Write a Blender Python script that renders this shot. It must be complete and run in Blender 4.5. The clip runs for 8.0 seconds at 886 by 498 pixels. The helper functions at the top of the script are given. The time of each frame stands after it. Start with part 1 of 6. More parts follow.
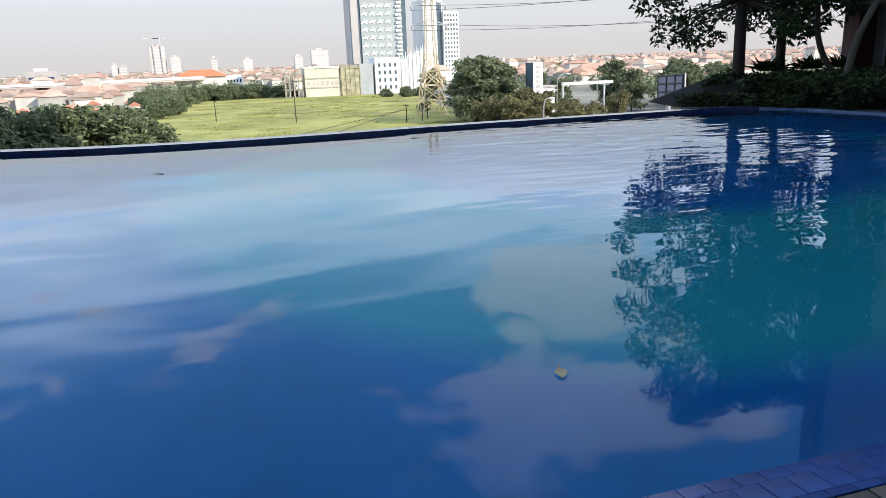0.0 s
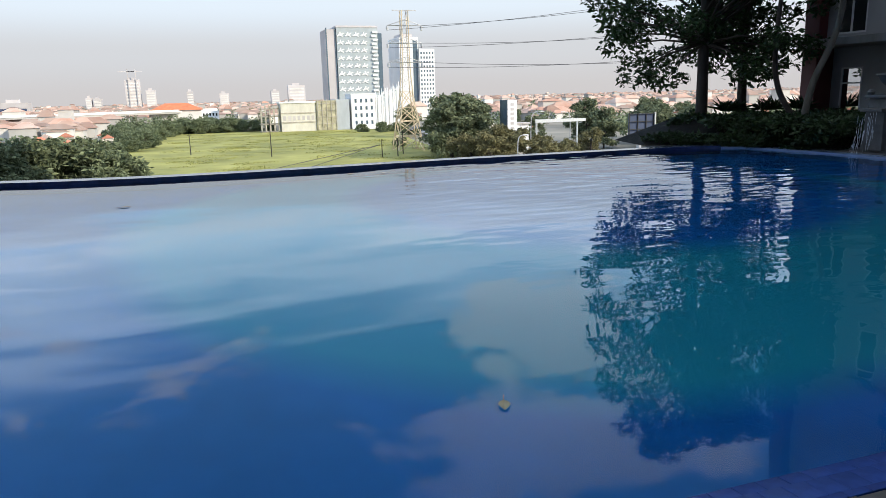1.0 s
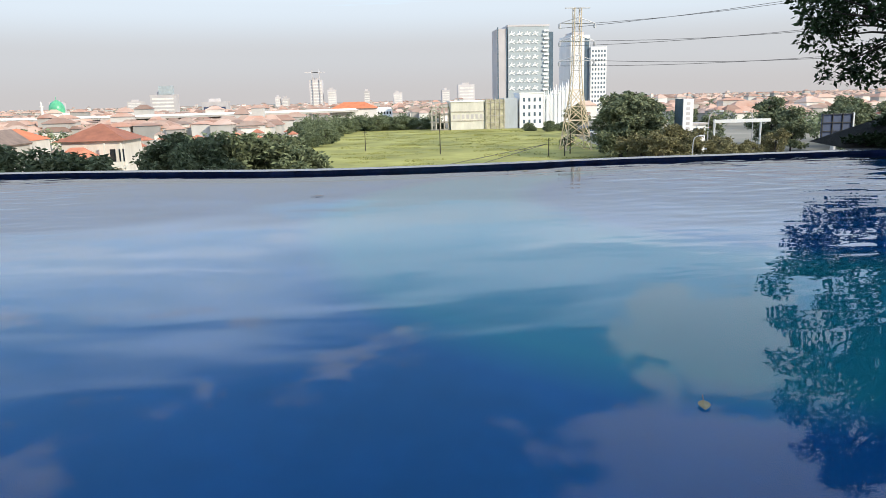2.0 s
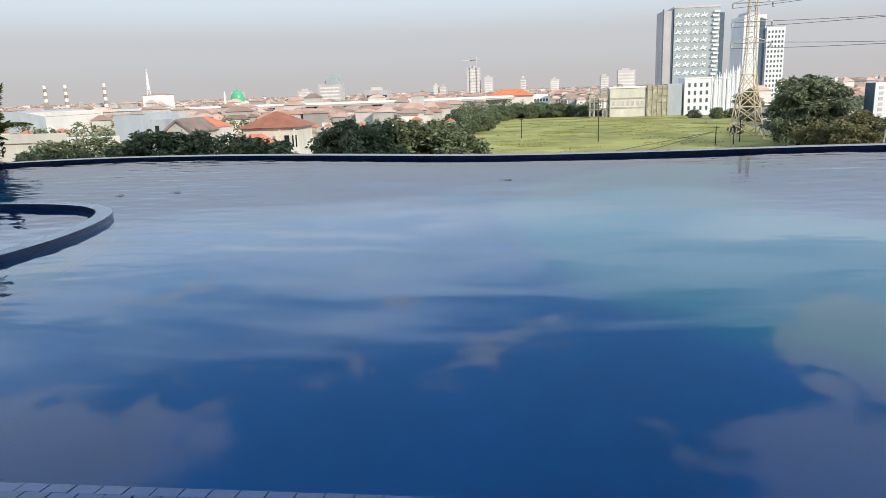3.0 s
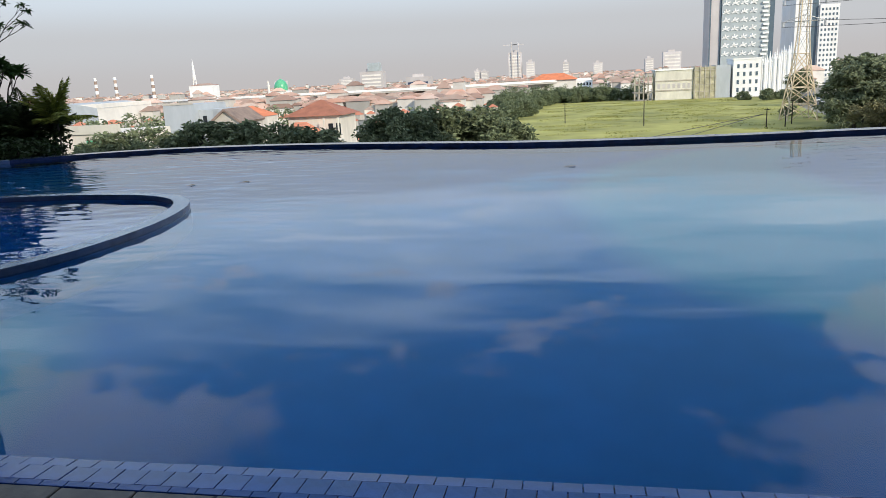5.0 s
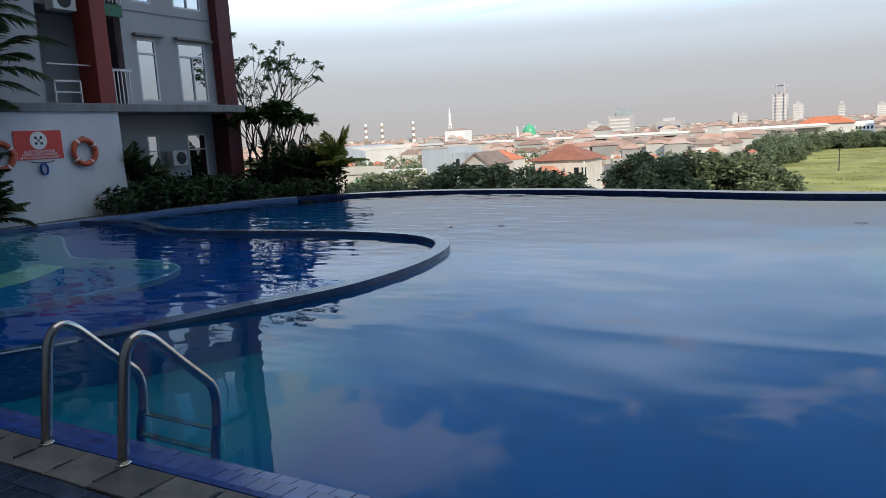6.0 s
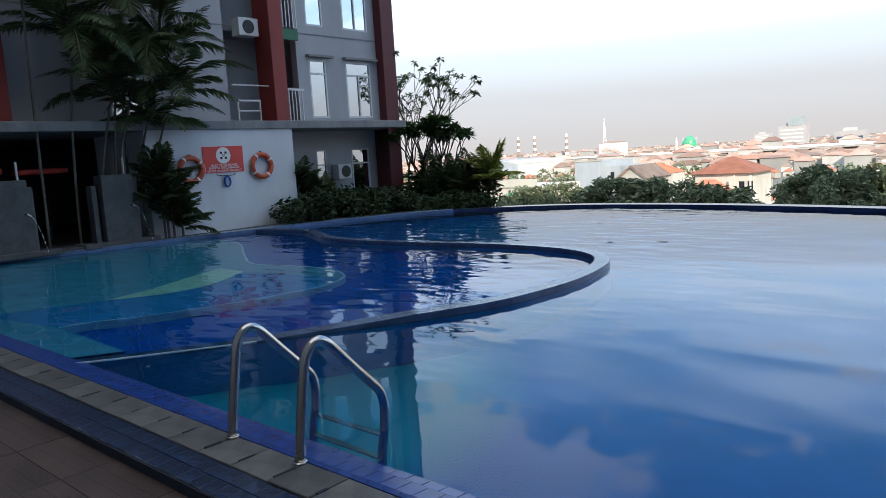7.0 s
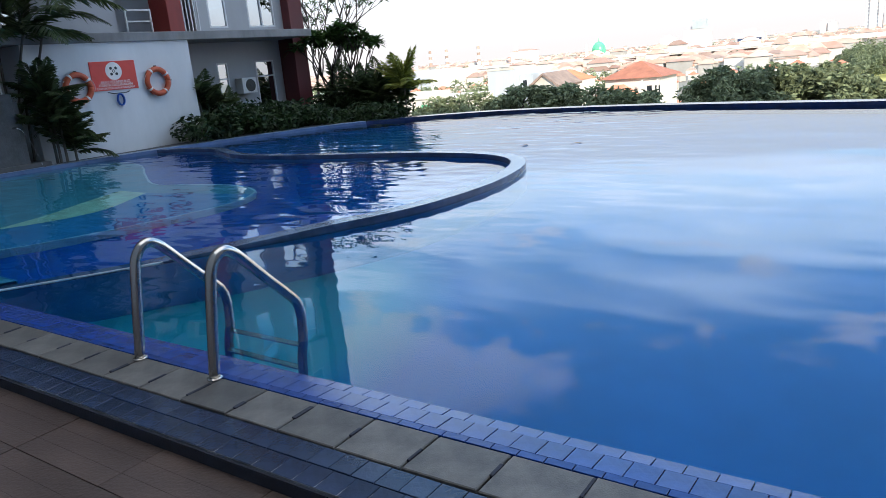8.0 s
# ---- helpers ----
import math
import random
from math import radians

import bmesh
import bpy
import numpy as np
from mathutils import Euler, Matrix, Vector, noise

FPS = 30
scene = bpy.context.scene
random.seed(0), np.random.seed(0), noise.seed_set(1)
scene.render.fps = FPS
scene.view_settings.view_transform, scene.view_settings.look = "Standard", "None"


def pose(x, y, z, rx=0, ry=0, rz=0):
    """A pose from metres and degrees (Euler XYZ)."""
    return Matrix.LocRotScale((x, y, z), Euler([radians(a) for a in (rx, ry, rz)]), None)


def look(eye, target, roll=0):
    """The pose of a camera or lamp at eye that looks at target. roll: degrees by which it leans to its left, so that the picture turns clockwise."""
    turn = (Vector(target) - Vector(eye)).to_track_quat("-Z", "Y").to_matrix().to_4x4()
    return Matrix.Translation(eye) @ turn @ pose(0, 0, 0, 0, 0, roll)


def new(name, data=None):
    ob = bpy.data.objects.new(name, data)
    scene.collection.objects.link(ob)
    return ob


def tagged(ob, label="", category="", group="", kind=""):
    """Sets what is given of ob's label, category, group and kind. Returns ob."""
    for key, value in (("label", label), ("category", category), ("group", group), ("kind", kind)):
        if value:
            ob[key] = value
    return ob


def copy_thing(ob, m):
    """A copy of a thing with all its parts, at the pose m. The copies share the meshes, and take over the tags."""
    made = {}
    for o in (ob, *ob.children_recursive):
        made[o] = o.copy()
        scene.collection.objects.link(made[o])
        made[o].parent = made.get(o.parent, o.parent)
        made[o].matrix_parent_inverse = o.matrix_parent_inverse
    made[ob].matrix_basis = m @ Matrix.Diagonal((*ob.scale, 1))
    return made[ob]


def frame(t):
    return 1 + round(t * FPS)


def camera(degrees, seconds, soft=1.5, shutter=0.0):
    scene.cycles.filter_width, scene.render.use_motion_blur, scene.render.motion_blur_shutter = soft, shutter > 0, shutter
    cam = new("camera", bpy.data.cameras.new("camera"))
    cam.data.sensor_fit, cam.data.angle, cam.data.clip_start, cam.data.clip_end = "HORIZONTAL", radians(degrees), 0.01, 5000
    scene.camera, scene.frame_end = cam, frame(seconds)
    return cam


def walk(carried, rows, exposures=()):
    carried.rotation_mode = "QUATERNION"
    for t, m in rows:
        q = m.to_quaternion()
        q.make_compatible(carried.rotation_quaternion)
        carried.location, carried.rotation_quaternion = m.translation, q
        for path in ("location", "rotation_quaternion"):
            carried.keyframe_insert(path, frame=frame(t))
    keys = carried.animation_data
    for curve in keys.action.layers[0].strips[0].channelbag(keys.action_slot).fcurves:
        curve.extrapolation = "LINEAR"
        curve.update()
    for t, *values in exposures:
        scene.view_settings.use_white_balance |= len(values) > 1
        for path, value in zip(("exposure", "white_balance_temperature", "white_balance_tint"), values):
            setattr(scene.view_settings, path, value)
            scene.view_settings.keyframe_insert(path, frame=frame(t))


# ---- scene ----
cam = camera(63.6, 8.0, soft=0.75)
PATH = [
    (0, (0.712, -0.618, 1.371), (1.253, 1.237, 0.856), -2.1),
    (0.5, (0.755, -0.602, 1.37), (1.482, 1.198, 0.89), -1.6),
    (1, (0.811, -0.746, 1.391), (1.427, 1.109, 0.968), -1.4),
    (1.5, (0.768, -0.744, 1.366), (1.144, 1.173, 0.942), -0.9),
    (1.7, (0.722, -0.74, 1.362), (1.015, 1.194, 0.945), -1.0),
    (2.8, (0.187, -1.055, 1.382), (0.039, 0.896, 0.969), -2.2),
    (3, (0.092, -1.063, 1.364), (-0.149, 0.874, 0.928), -2.0),
    (3.5, (-0.102, -0.973, 1.354), (-0.486, 0.927, 0.86), -3.2),
    (4, (-0.223, -0.986, 1.383), (-0.663, 0.898, 0.876), -4.1),
    (4.2, (-0.244, -1.011, 1.38), (-0.656, 0.879, 0.874), -3.8),
    (5.3, (-0.235, -1.163, 1.418), (-0.591, 0.757, 0.983), -2.9),
    (5.5, (-0.296, -1.164, 1.433), (-0.823, 0.723, 1.032), -3.1),
    (6, (-0.453, -1.079, 1.443), (-1.43, 0.638, 1.128), -3.2),
    (6.5, (-0.5, -1.116, 1.486), (-1.742, 0.431, 1.237), -3.5),
    (7, (-0.557, -1.101, 1.451), (-1.875, 0.381, 1.196), -3.5),
    (7.5, (-0.586, -1.082, 1.414), (-1.87, 0.401, 1.022), -4.1),
    (8, (-0.637, -0.982, 1.339), (-1.763, 0.592, 0.836), -5.3),
]
EXPOSURES = [(0, 0.78), (0.5, 0.80), (1, 0.62), (1.5, 0.60), (3, 0.40), (3.5, 0.38), (5.5, 0.36), (6, 0.30), (6.5, 0.52), (7, 0.77), (7.5, 1.03), (8, 1.28)]
walk(cam, [(t, look(eye, target, roll)) for t, eye, target, roll in PATH], EXPOSURES)

# ---- world, sun ----
SUN_TO = Vector((0.62, -0.66, 0.44)).normalized()
elev = math.asin(SUN_TO.z)
world = bpy.data.worlds.new("world")
scene.world = world
world.use_nodes = True
wt = world.node_tree
wt.nodes.clear()


def wnode(kind, **kw):
    n = wt.nodes.new(kind)
    for k, v in kw.items():
        n.inputs[k].default_value = v
    return n


def wmath(op, a, b):
    n = wt.nodes.new("ShaderNodeMath")
    n.operation = op
    for i, v in enumerate((a, b)):
        if isinstance(v, (int, float)):
            n.inputs[i].default_value = v
        else:
            wt.links.new(v, n.inputs[i])
    return n.outputs[0]


def wmix(fac, a, b):
    n = wt.nodes.new("ShaderNodeMix")
    n.data_type = "RGBA"
    for sock, v in ((n.inputs[0], fac), (n.inputs[6], a), (n.inputs[7], b)):
        if isinstance(v, (int, float, tuple)):
            sock.default_value = v
        else:
            wt.links.new(v, sock)
    return n.outputs[2]


def wramp(fac, stops):
    n = wt.nodes.new("ShaderNodeValToRGB")
    n.color_ramp.interpolation = "EASE"
    e = n.color_ramp.elements
    while len(e) < len(stops):
        e.new(0.5)
    for el, (p, c) in zip(e, stops):
        el.position, el.color = p, (*c, 1) if isinstance(c, tuple) else (c, c, c, 1)
    wt.links.new(fac, n.inputs[0])
    return n.outputs[0]


sky = wt.nodes.new("ShaderNodeTexSky")
sky.sky_type, sky.sun_disc = "NISHITA", False
sky.sun_elevation, sky.sun_rotation = elev, math.atan2(SUN_TO.x, SUN_TO.y)
sky.air_density, sky.dust_density, sky.ozone_density = 1.6, 0.2, 4.0
SKY = 0.15
skyc = wt.nodes.new("ShaderNodeVectorMath")
skyc.operation = "SCALE"
skyc.inputs["Scale"].default_value = SKY
wt.links.new(sky.outputs[0], skyc.inputs[0])
coord = wt.nodes.new("ShaderNodeTexCoord")
sep = wt.nodes.new("ShaderNodeSeparateXYZ")
wt.links.new(coord.outputs["Generated"], sep.inputs[0])
up = wmath("MAXIMUM", sep.outputs[2], 0.0)
den = wmath("ADD", up, 0.10)
comb = wt.nodes.new("ShaderNodeCombineXYZ")
wt.links.new(wmath("DIVIDE", sep.outputs[0], den), comb.inputs[0])
wt.links.new(wmath("DIVIDE", sep.outputs[1], den), comb.inputs[1])
cloud = wnode("ShaderNodeTexNoise", Scale=1.7, Detail=8.0, Roughness=0.5, Distortion=0.35)
wt.links.new(comb.outputs[0], cloud.inputs["Vector"])


def bank(cx, cy, rx, ry):
    """How far inside an oval cloud bank a direction lies: 1 at the heart, 0 at its rim."""
    mp = wt.nodes.new("ShaderNodeMapping")
    mp.inputs["Scale"].default_value = (1 / rx, 1 / ry, 1)
    mp.inputs["Location"].default_value = (-cx / rx, -cy / ry, 0)
    wt.links.new(comb.outputs[0], mp.inputs[0])
    ln = wt.nodes.new("ShaderNodeVectorMath")
    ln.operation = "LENGTH"
    wt.links.new(mp.outputs[0], ln.inputs[0])
    return wmath("SUBTRACT", 1.0, ln.outputs["Value"])


# two broken banks in the north-west and north-east with clear blue between, scraps beside them
banks = bank(-1.20, 1.45, 0.56, 0.36)
for row in ((0.78, 1.42, 0.50, 0.36), (1.10, 2.05, 0.42, 0.50)):
    banks = wmath("MAXIMUM", banks, bank(*row))
scraps = bank(-0.05, 2.12, 0.34, 0.20)
for row in ((-0.36, 1.90, 0.36, 0.16), (-1.62, 2.25, 0.60, 0.22), (-0.75, 2.50, 0.60, 0.18)):
    scraps = wmath("MAXIMUM", scraps, bank(*row))
banks = wmath("MAXIMUM", banks, wmath("SUBTRACT", wmath("MULTIPLY", scraps, 0.28), 0.14))
torn = wnode("ShaderNodeTexNoise", Scale=3.4, Detail=8.0, Roughness=0.58, Distortion=0.25)
wt.links.new(comb.outputs[0], torn.inputs["Vector"])
north = wramp(wmath("ADD", wmath("MULTIPLY", banks, 0.9), wmath("MULTIPLY", wmath("SUBTRACT", torn.outputs[0], 0.5), 2.2)), [(0.02, 0.0), (0.34, 0.9)])
mask = wmix(wramp(sep.outputs[1], [(0.15, 0.0), (0.45, 1.0)]), wramp(cloud.outputs[0], [(0.52, 0.0), (0.59, 0.85)]), north)
veil = wnode("ShaderNodeTexNoise", Scale=0.45, Detail=4.0, Roughness=0.5)
wt.links.new(comb.outputs[0], veil.inputs["Vector"])
stretch = wt.nodes.new("ShaderNodeMapping")
stretch.inputs["Scale"].default_value = (0.55, 2.6, 1)
wt.links.new(comb.outputs[0], stretch.inputs[0])
streak = wnode("ShaderNodeTexNoise", Scale=1.5, Detail=7.0, Roughness=0.55, Distortion=0.4)
wt.links.new(stretch.outputs[0], streak.inputs["Vector"])
# bank of dusty haze and low cloud on the horizon with a ragged top, clear blue, then broken cloud overhead
ragged = wmath("ADD", up, wmath("ADD", wmath("MULTIPLY", wmath("SUBTRACT", veil.outputs[0], 0.5), 0.26), wmath("MULTIPLY", wmath("SUBTRACT", streak.outputs[0], 0.5), 0.34)))
haze = wramp(ragged, [(0.0, 1.0), (0.15, 1.0), (0.22, 0.55), (0.34, 0.0)])
hcol = wramp(up, [(0.0, (0.415, 0.400, 0.402)), (0.06, (0.440, 0.452, 0.472)), (0.12, (0.515, 0.58, 0.645)), (0.20, (0.98, 1.18, 1.40)), (0.28, (1.30, 1.62, 1.98))])
blue = wmix(0.6, skyc.outputs[0], wramp(up, [(0.10, (0.40, 0.85, 1.35)), (0.32, (0.09, 0.38, 0.88)), (0.60, (0.06, 0.25, 0.62))]))
c1 = wmix(haze, blue, hcol)
high = wmath("MULTIPLY", mask, wramp(up, [(0.10, 0.0), (0.30, 1.0)]))
c3 = wmix(high, c1, wramp(up, [(0.12, (1.1, 1.2, 1.32)), (0.34, (0.76, 0.87, 0.98)), (0.55, (0.62, 0.72, 0.84))]))
# unseen zenith whitened, added to throw more light on the shaded terrace
c3 = wmix(wramp(up, [(0.56, 0.0), (0.85, 0.65)]), c3, (1.07, 1.06, 1.05, 1))
bg = wt.nodes.new("ShaderNodeBackground")
wt.links.new(c3, bg.inputs[0])
bg.inputs[1].default_value = 1.0
wo = wt.nodes.new("ShaderNodeOutputWorld")
wt.links.new(bg.outputs[0], wo.inputs[0])

sun = new("sun", bpy.data.lights.new("sun", "SUN"))
sun.data.energy, sun.data.angle, sun.data.color = 3.0, radians(0.6), (1.0, 0.90, 0.74)
sun.matrix_world = look(SUN_TO * 50, (0, 0, 0))


# ---- materials ----
def mat(name, col, rough=0.6, var=0.25, scale=3.0, bump=0.15, bscale=40.0, metal=0.0, rand=0.0, island=0.0, col2=None, spec=0.5, streak=1.0):
    m = bpy.data.materials.new(name)
    m.use_nodes = True
    t = m.node_tree
    b = t.nodes["Principled BSDF"]
    b.inputs["Roughness"].default_value = rough
    b.inputs["Metallic"].default_value = metal
    b.inputs["Specular IOR Level"].default_value = spec
    tc = t.nodes.new("ShaderNodeTexCoord")
    mp = t.nodes.new("ShaderNodeMapping")
    mp.inputs["Scale"].default_value = (1, 1, streak)
    t.links.new(tc.outputs["Object"], mp.inputs[0])
    n1 = t.nodes.new("ShaderNodeTexNoise")
    n1.inputs["Scale"].default_value, n1.inputs["Detail"].default_value, n1.inputs["Roughness"].default_value = scale, 6.0, 0.65
    t.links.new(mp.outputs[0], n1.inputs["Vector"])
    r = t.nodes.new("ShaderNodeValToRGB")
    r.color_ramp.elements[0].position, r.color_ramp.elements[1].position = 0.3, 0.7
    lo = tuple(c * (1 - var) for c in col)
    hi = col2 or tuple(min(1, c * (1 + var)) for c in col)
    r.color_ramp.elements[0].color, r.color_ramp.elements[1].color = (*lo, 1), (*hi, 1)
    t.links.new(n1.outputs[0], r.inputs[0])
    out = r.outputs[0]
    for amount, kind, sock in ((rand, "ShaderNodeObjectInfo", "Random"), (island, "ShaderNodeNewGeometry", "Random Per Island")):
        if amount:
            oi = t.nodes.new(kind)
            mr = t.nodes.new("ShaderNodeMapRange")
            mr.inputs["To Min"].default_value, mr.inputs["To Max"].default_value = 1 - amount, 1 + amount
            t.links.new(oi.outputs[sock], mr.inputs[0])
            hs = t.nodes.new("ShaderNodeHueSaturation")
            t.links.new(mr.outputs[0], hs.inputs["Value"])
            t.links.new(out, hs.inputs["Color"])
            out = hs.outputs[0]
    t.links.new(out, b.inputs["Base Color"])
    if bump:
        n2 = t.nodes.new("ShaderNodeTexNoise")
        n2.inputs["Scale"].default_value, n2.inputs["Detail"].default_value = bscale, 4.0
        t.links.new(tc.outputs["Object"], n2.inputs["Vector"])
        bp = t.nodes.new("ShaderNodeBump")
        bp.inputs["Strength"].default_value, bp.inputs["Distance"].default_value = bump, 0.02
        t.links.new(n2.outputs[0], bp.inputs["Height"])
        t.links.new(bp.outputs[0], b.inputs["Normal"])
        mr = t.nodes.new("ShaderNodeMapRange")
        mr.inputs["To Min"].default_value, mr.inputs["To Max"].default_value = max(0.02, rough - 0.1), min(1, rough + 0.1)
        t.links.new(n1.outputs[0], mr.inputs[0])
        t.links.new(mr.outputs[0], b.inputs["Roughness"])
    return m


def leafmat(name, col, col2, rough=0.45):
    m = mat(name, col, rough + 0.1, 0.35, 1.2, 0.0, island=0.45, col2=col2, spec=0.25)
    t = m.node_tree
    b = t.nodes["Principled BSDF"]
    base = b.inputs["Base Color"].links[0].from_socket
    tr = t.nodes.new("ShaderNodeBsdfTranslucent")
    t.links.new(base, tr.inputs[0])
    mx = t.nodes.new("ShaderNodeMixShader")
    mx.inputs[0].default_value = 0.22
    t.links.new(b.outputs[0], mx.inputs[1])
    t.links.new(tr.outputs[0], mx.inputs[2])
    t.links.new(mx.outputs[0], t.nodes["Material Output"].inputs[0])
    return m


def watermat():
    m = bpy.data.materials.new("pool_water")
    m.use_nodes = True
    t = m.node_tree
    t.nodes.clear()
    tc = t.nodes.new("ShaderNodeTexCoord")

    def noise_at(sx, sy, scale, detail):
        mp = t.nodes.new("ShaderNodeMapping")
        mp.inputs["Scale"].default_value = (sx, sy, 1)
        t.links.new(tc.outputs["Object"], mp.inputs[0])
        n = t.nodes.new("ShaderNodeTexNoise")
        n.inputs["Scale"].default_value, n.inputs["Detail"].default_value = scale, detail
        t.links.new(mp.outputs[0], n.inputs["Vector"])
        return n.outputs[0]

    def mth(op, a, b):
        n = t.nodes.new("ShaderNodeMath")
        n.operation = op
        for i, v in enumerate((a, b)):
            if isinstance(v, (int, float)):
                n.inputs[i].default_value = v
            else:
                t.links.new(v, n.inputs[i])
        return n.outputs[0]

    swell = noise_at(0.8, 1.0, 0.50, 1.0)
    chop = noise_at(0.60, 1.25, 2.4, 1.2)
    patch = noise_at(1, 1, 0.22, 1.0)
    # the two jets keep the water near them rippled
    sp = t.nodes.new("ShaderNodeSeparateXYZ")
    t.links.new(tc.outputs["Object"], sp.inputs[0])
    edge = t.nodes.new("ShaderNodeMapRange")
    edge.inputs["From Min"].default_value, edge.inputs["From Max"].default_value = 2.3, 8.5
    edge.inputs["To Min"].default_value, edge.inputs["To Max"].default_value = 0.045, 1.0
    t.links.new(mth("ABSOLUTE", mth("ADD", sp.outputs[0], 0.0), 0.0), edge.inputs[0])
    pr = t.nodes.new("ShaderNodeMapRange")
    pr.inputs["From Min"].default_value, pr.inputs["From Max"].default_value = 0.42, 0.65
    pr.inputs["To Min"].default_value, pr.inputs["To Max"].default_value = 0.45, 1.0
    t.links.new(patch, pr.inputs[0])
    near = t.nodes.new("ShaderNodeMapRange")
    near.inputs["From Min"].default_value, near.inputs["From Max"].default_value = 1.5, 6.5
    near.inputs["To Min"].default_value, near.inputs["To Max"].default_value = 0.65, 1.0
    t.links.new(sp.outputs[1], near.inputs[0])
    chop = mth("MULTIPLY", chop, near.outputs[0])
    h = mth("ADD", mth("MULTIPLY", swell, 0.40), mth("MULTIPLY", mth("MULTIPLY", chop, edge.outputs[0]), mth("MULTIPLY", pr.outputs[0], 1.0)))
    bp = t.nodes.new("ShaderNodeBump")
    bp.inputs["Strength"].default_value, bp.inputs["Distance"].default_value = 1.0, 0.028
    t.links.new(h, bp.inputs["Height"])
    gl = t.nodes.new("ShaderNodeBsdfGlossy")
    gl.inputs["Roughness"].default_value = 0.0
    rf = t.nodes.new("ShaderNodeBsdfRefraction")
    rf.inputs["IOR"].default_value, rf.inputs["Roughness"].default_value = 1.33, 0.0
    rf.inputs["Color"].default_value = (0.50, 0.89, 1.0, 1)
    fr = t.nodes.new("ShaderNodeFresnel")
    fr.inputs["IOR"].default_value = 1.33
    for n in (gl, rf, fr):
        t.links.new(bp.outputs[0], n.inputs["Normal"])
    mx = t.nodes.new("ShaderNodeMixShader")
    t.links.new(fr.outputs[0], mx.inputs[0])
    t.links.new(rf.outputs[0], mx.inputs[1])
    t.links.new(gl.outputs[0], mx.inputs[2])
    o = t.nodes.new("ShaderNodeOutputMaterial")
    t.links.new(mx.outputs[0], o.inputs[0])
    return m


def floormat():
    """Mosaic floor: navy ground with broad curving bands of sea-green tile."""
    m = mat("pool_mosaic", (0.004, 0.130, 0.40), 0.35, 0.2, 0.8, 0.0)
    t = m.node_tree
    b = t.nodes["Principled BSDF"]
    tc = t.nodes["Texture Coordinate"]
    wob = t.nodes.new("ShaderNodeTexNoise")
    wob.inputs["Scale"].default_value = 0.25
    t.links.new(tc.outputs["Object"], wob.inputs["Vector"])

    def ring(cx, cy, stops):
        mp = t.nodes.new("ShaderNodeMapping")
        mp.inputs["Location"].default_value = (-cx, -cy, 0)
        t.links.new(tc.outputs["Object"], mp.inputs[0])
        fl = t.nodes.new("ShaderNodeVectorMath")
        fl.operation = "MULTIPLY"
        fl.inputs[1].default_value = (1, 1, 0)
        t.links.new(mp.outputs[0], fl.inputs[0])
        ln = t.nodes.new("ShaderNodeVectorMath")
        ln.operation = "LENGTH"
        t.links.new(fl.outputs[0], ln.inputs[0])
        ad = t.nodes.new("ShaderNodeMath")
        ad.operation = "MULTIPLY_ADD"
        ad.inputs[1].default_value, ad.inputs[2].default_value = 0.9, -0.45
        t.links.new(wob.outputs[0], ad.inputs[0])
        sm = t.nodes.new("ShaderNodeMath")
        sm.operation = "ADD"
        t.links.new(ln.outputs["Value"], sm.inputs[0])
        t.links.new(ad.outputs[0], sm.inputs[1])
        dv = t.nodes.new("ShaderNodeMath")
        dv.operation = "DIVIDE"
        dv.inputs[1].default_value = 10.0
        t.links.new(sm.outputs[0], dv.inputs[0])
        r = t.nodes.new("ShaderNodeValToRGB")
        e = r.color_ramp.elements
        while len(e) < len(stops):
            e.new(0.5)
        for el, (p, v) in zip(e, stops):
            el.position, el.color = p / 10, (v, v, v, 1)
        t.links.new(dv.outputs[0], r.inputs[0])
        return r.outputs[0]

    # a crescent: one disc with a second disc taken out of it
    a0 = ring(5.5, 8.2, [(0, 1), (5.45, 1), (6.0, 0)])
    a1 = ring(7.0, 9.5, [(0, 0), (3.7, 0), (4.4, 1)])
    cut = t.nodes.new("ShaderNodeMath")
    cut.operation = "MULTIPLY"
    t.links.new(a0, cut.inputs[0])
    t.links.new(a1, cut.inputs[1])
    a = cut.outputs[0]
    c = ring(-5.9, 1.9, [(0, 0.95), (2.1, 0.9), (2.7, 0)])
    d = ring(-9.6, 10.9, [(0, 0.25), (1.6, 0.2), (2.6, 0)])
    mxs = a
    for o in (c, d):
        q = t.nodes.new("ShaderNodeMath")
        q.operation = "MAXIMUM"
        t.links.new(mxs, q.inputs[0])
        t.links.new(o, q.inputs[1])
        mxs = q.outputs[0]
    mx = t.nodes.new("ShaderNodeMix")
    mx.data_type = "RGBA"
    base = b.inputs["Base Color"].links[0].from_socket
    t.links.new(mxs, mx.inputs[0])
    t.links.new(base, mx.inputs[6])
    mx.inputs[7].default_value = (0.032, 0.34, 0.39, 1)
    t.links.new(mx.outputs[2], b.inputs["Base Color"])
    return m


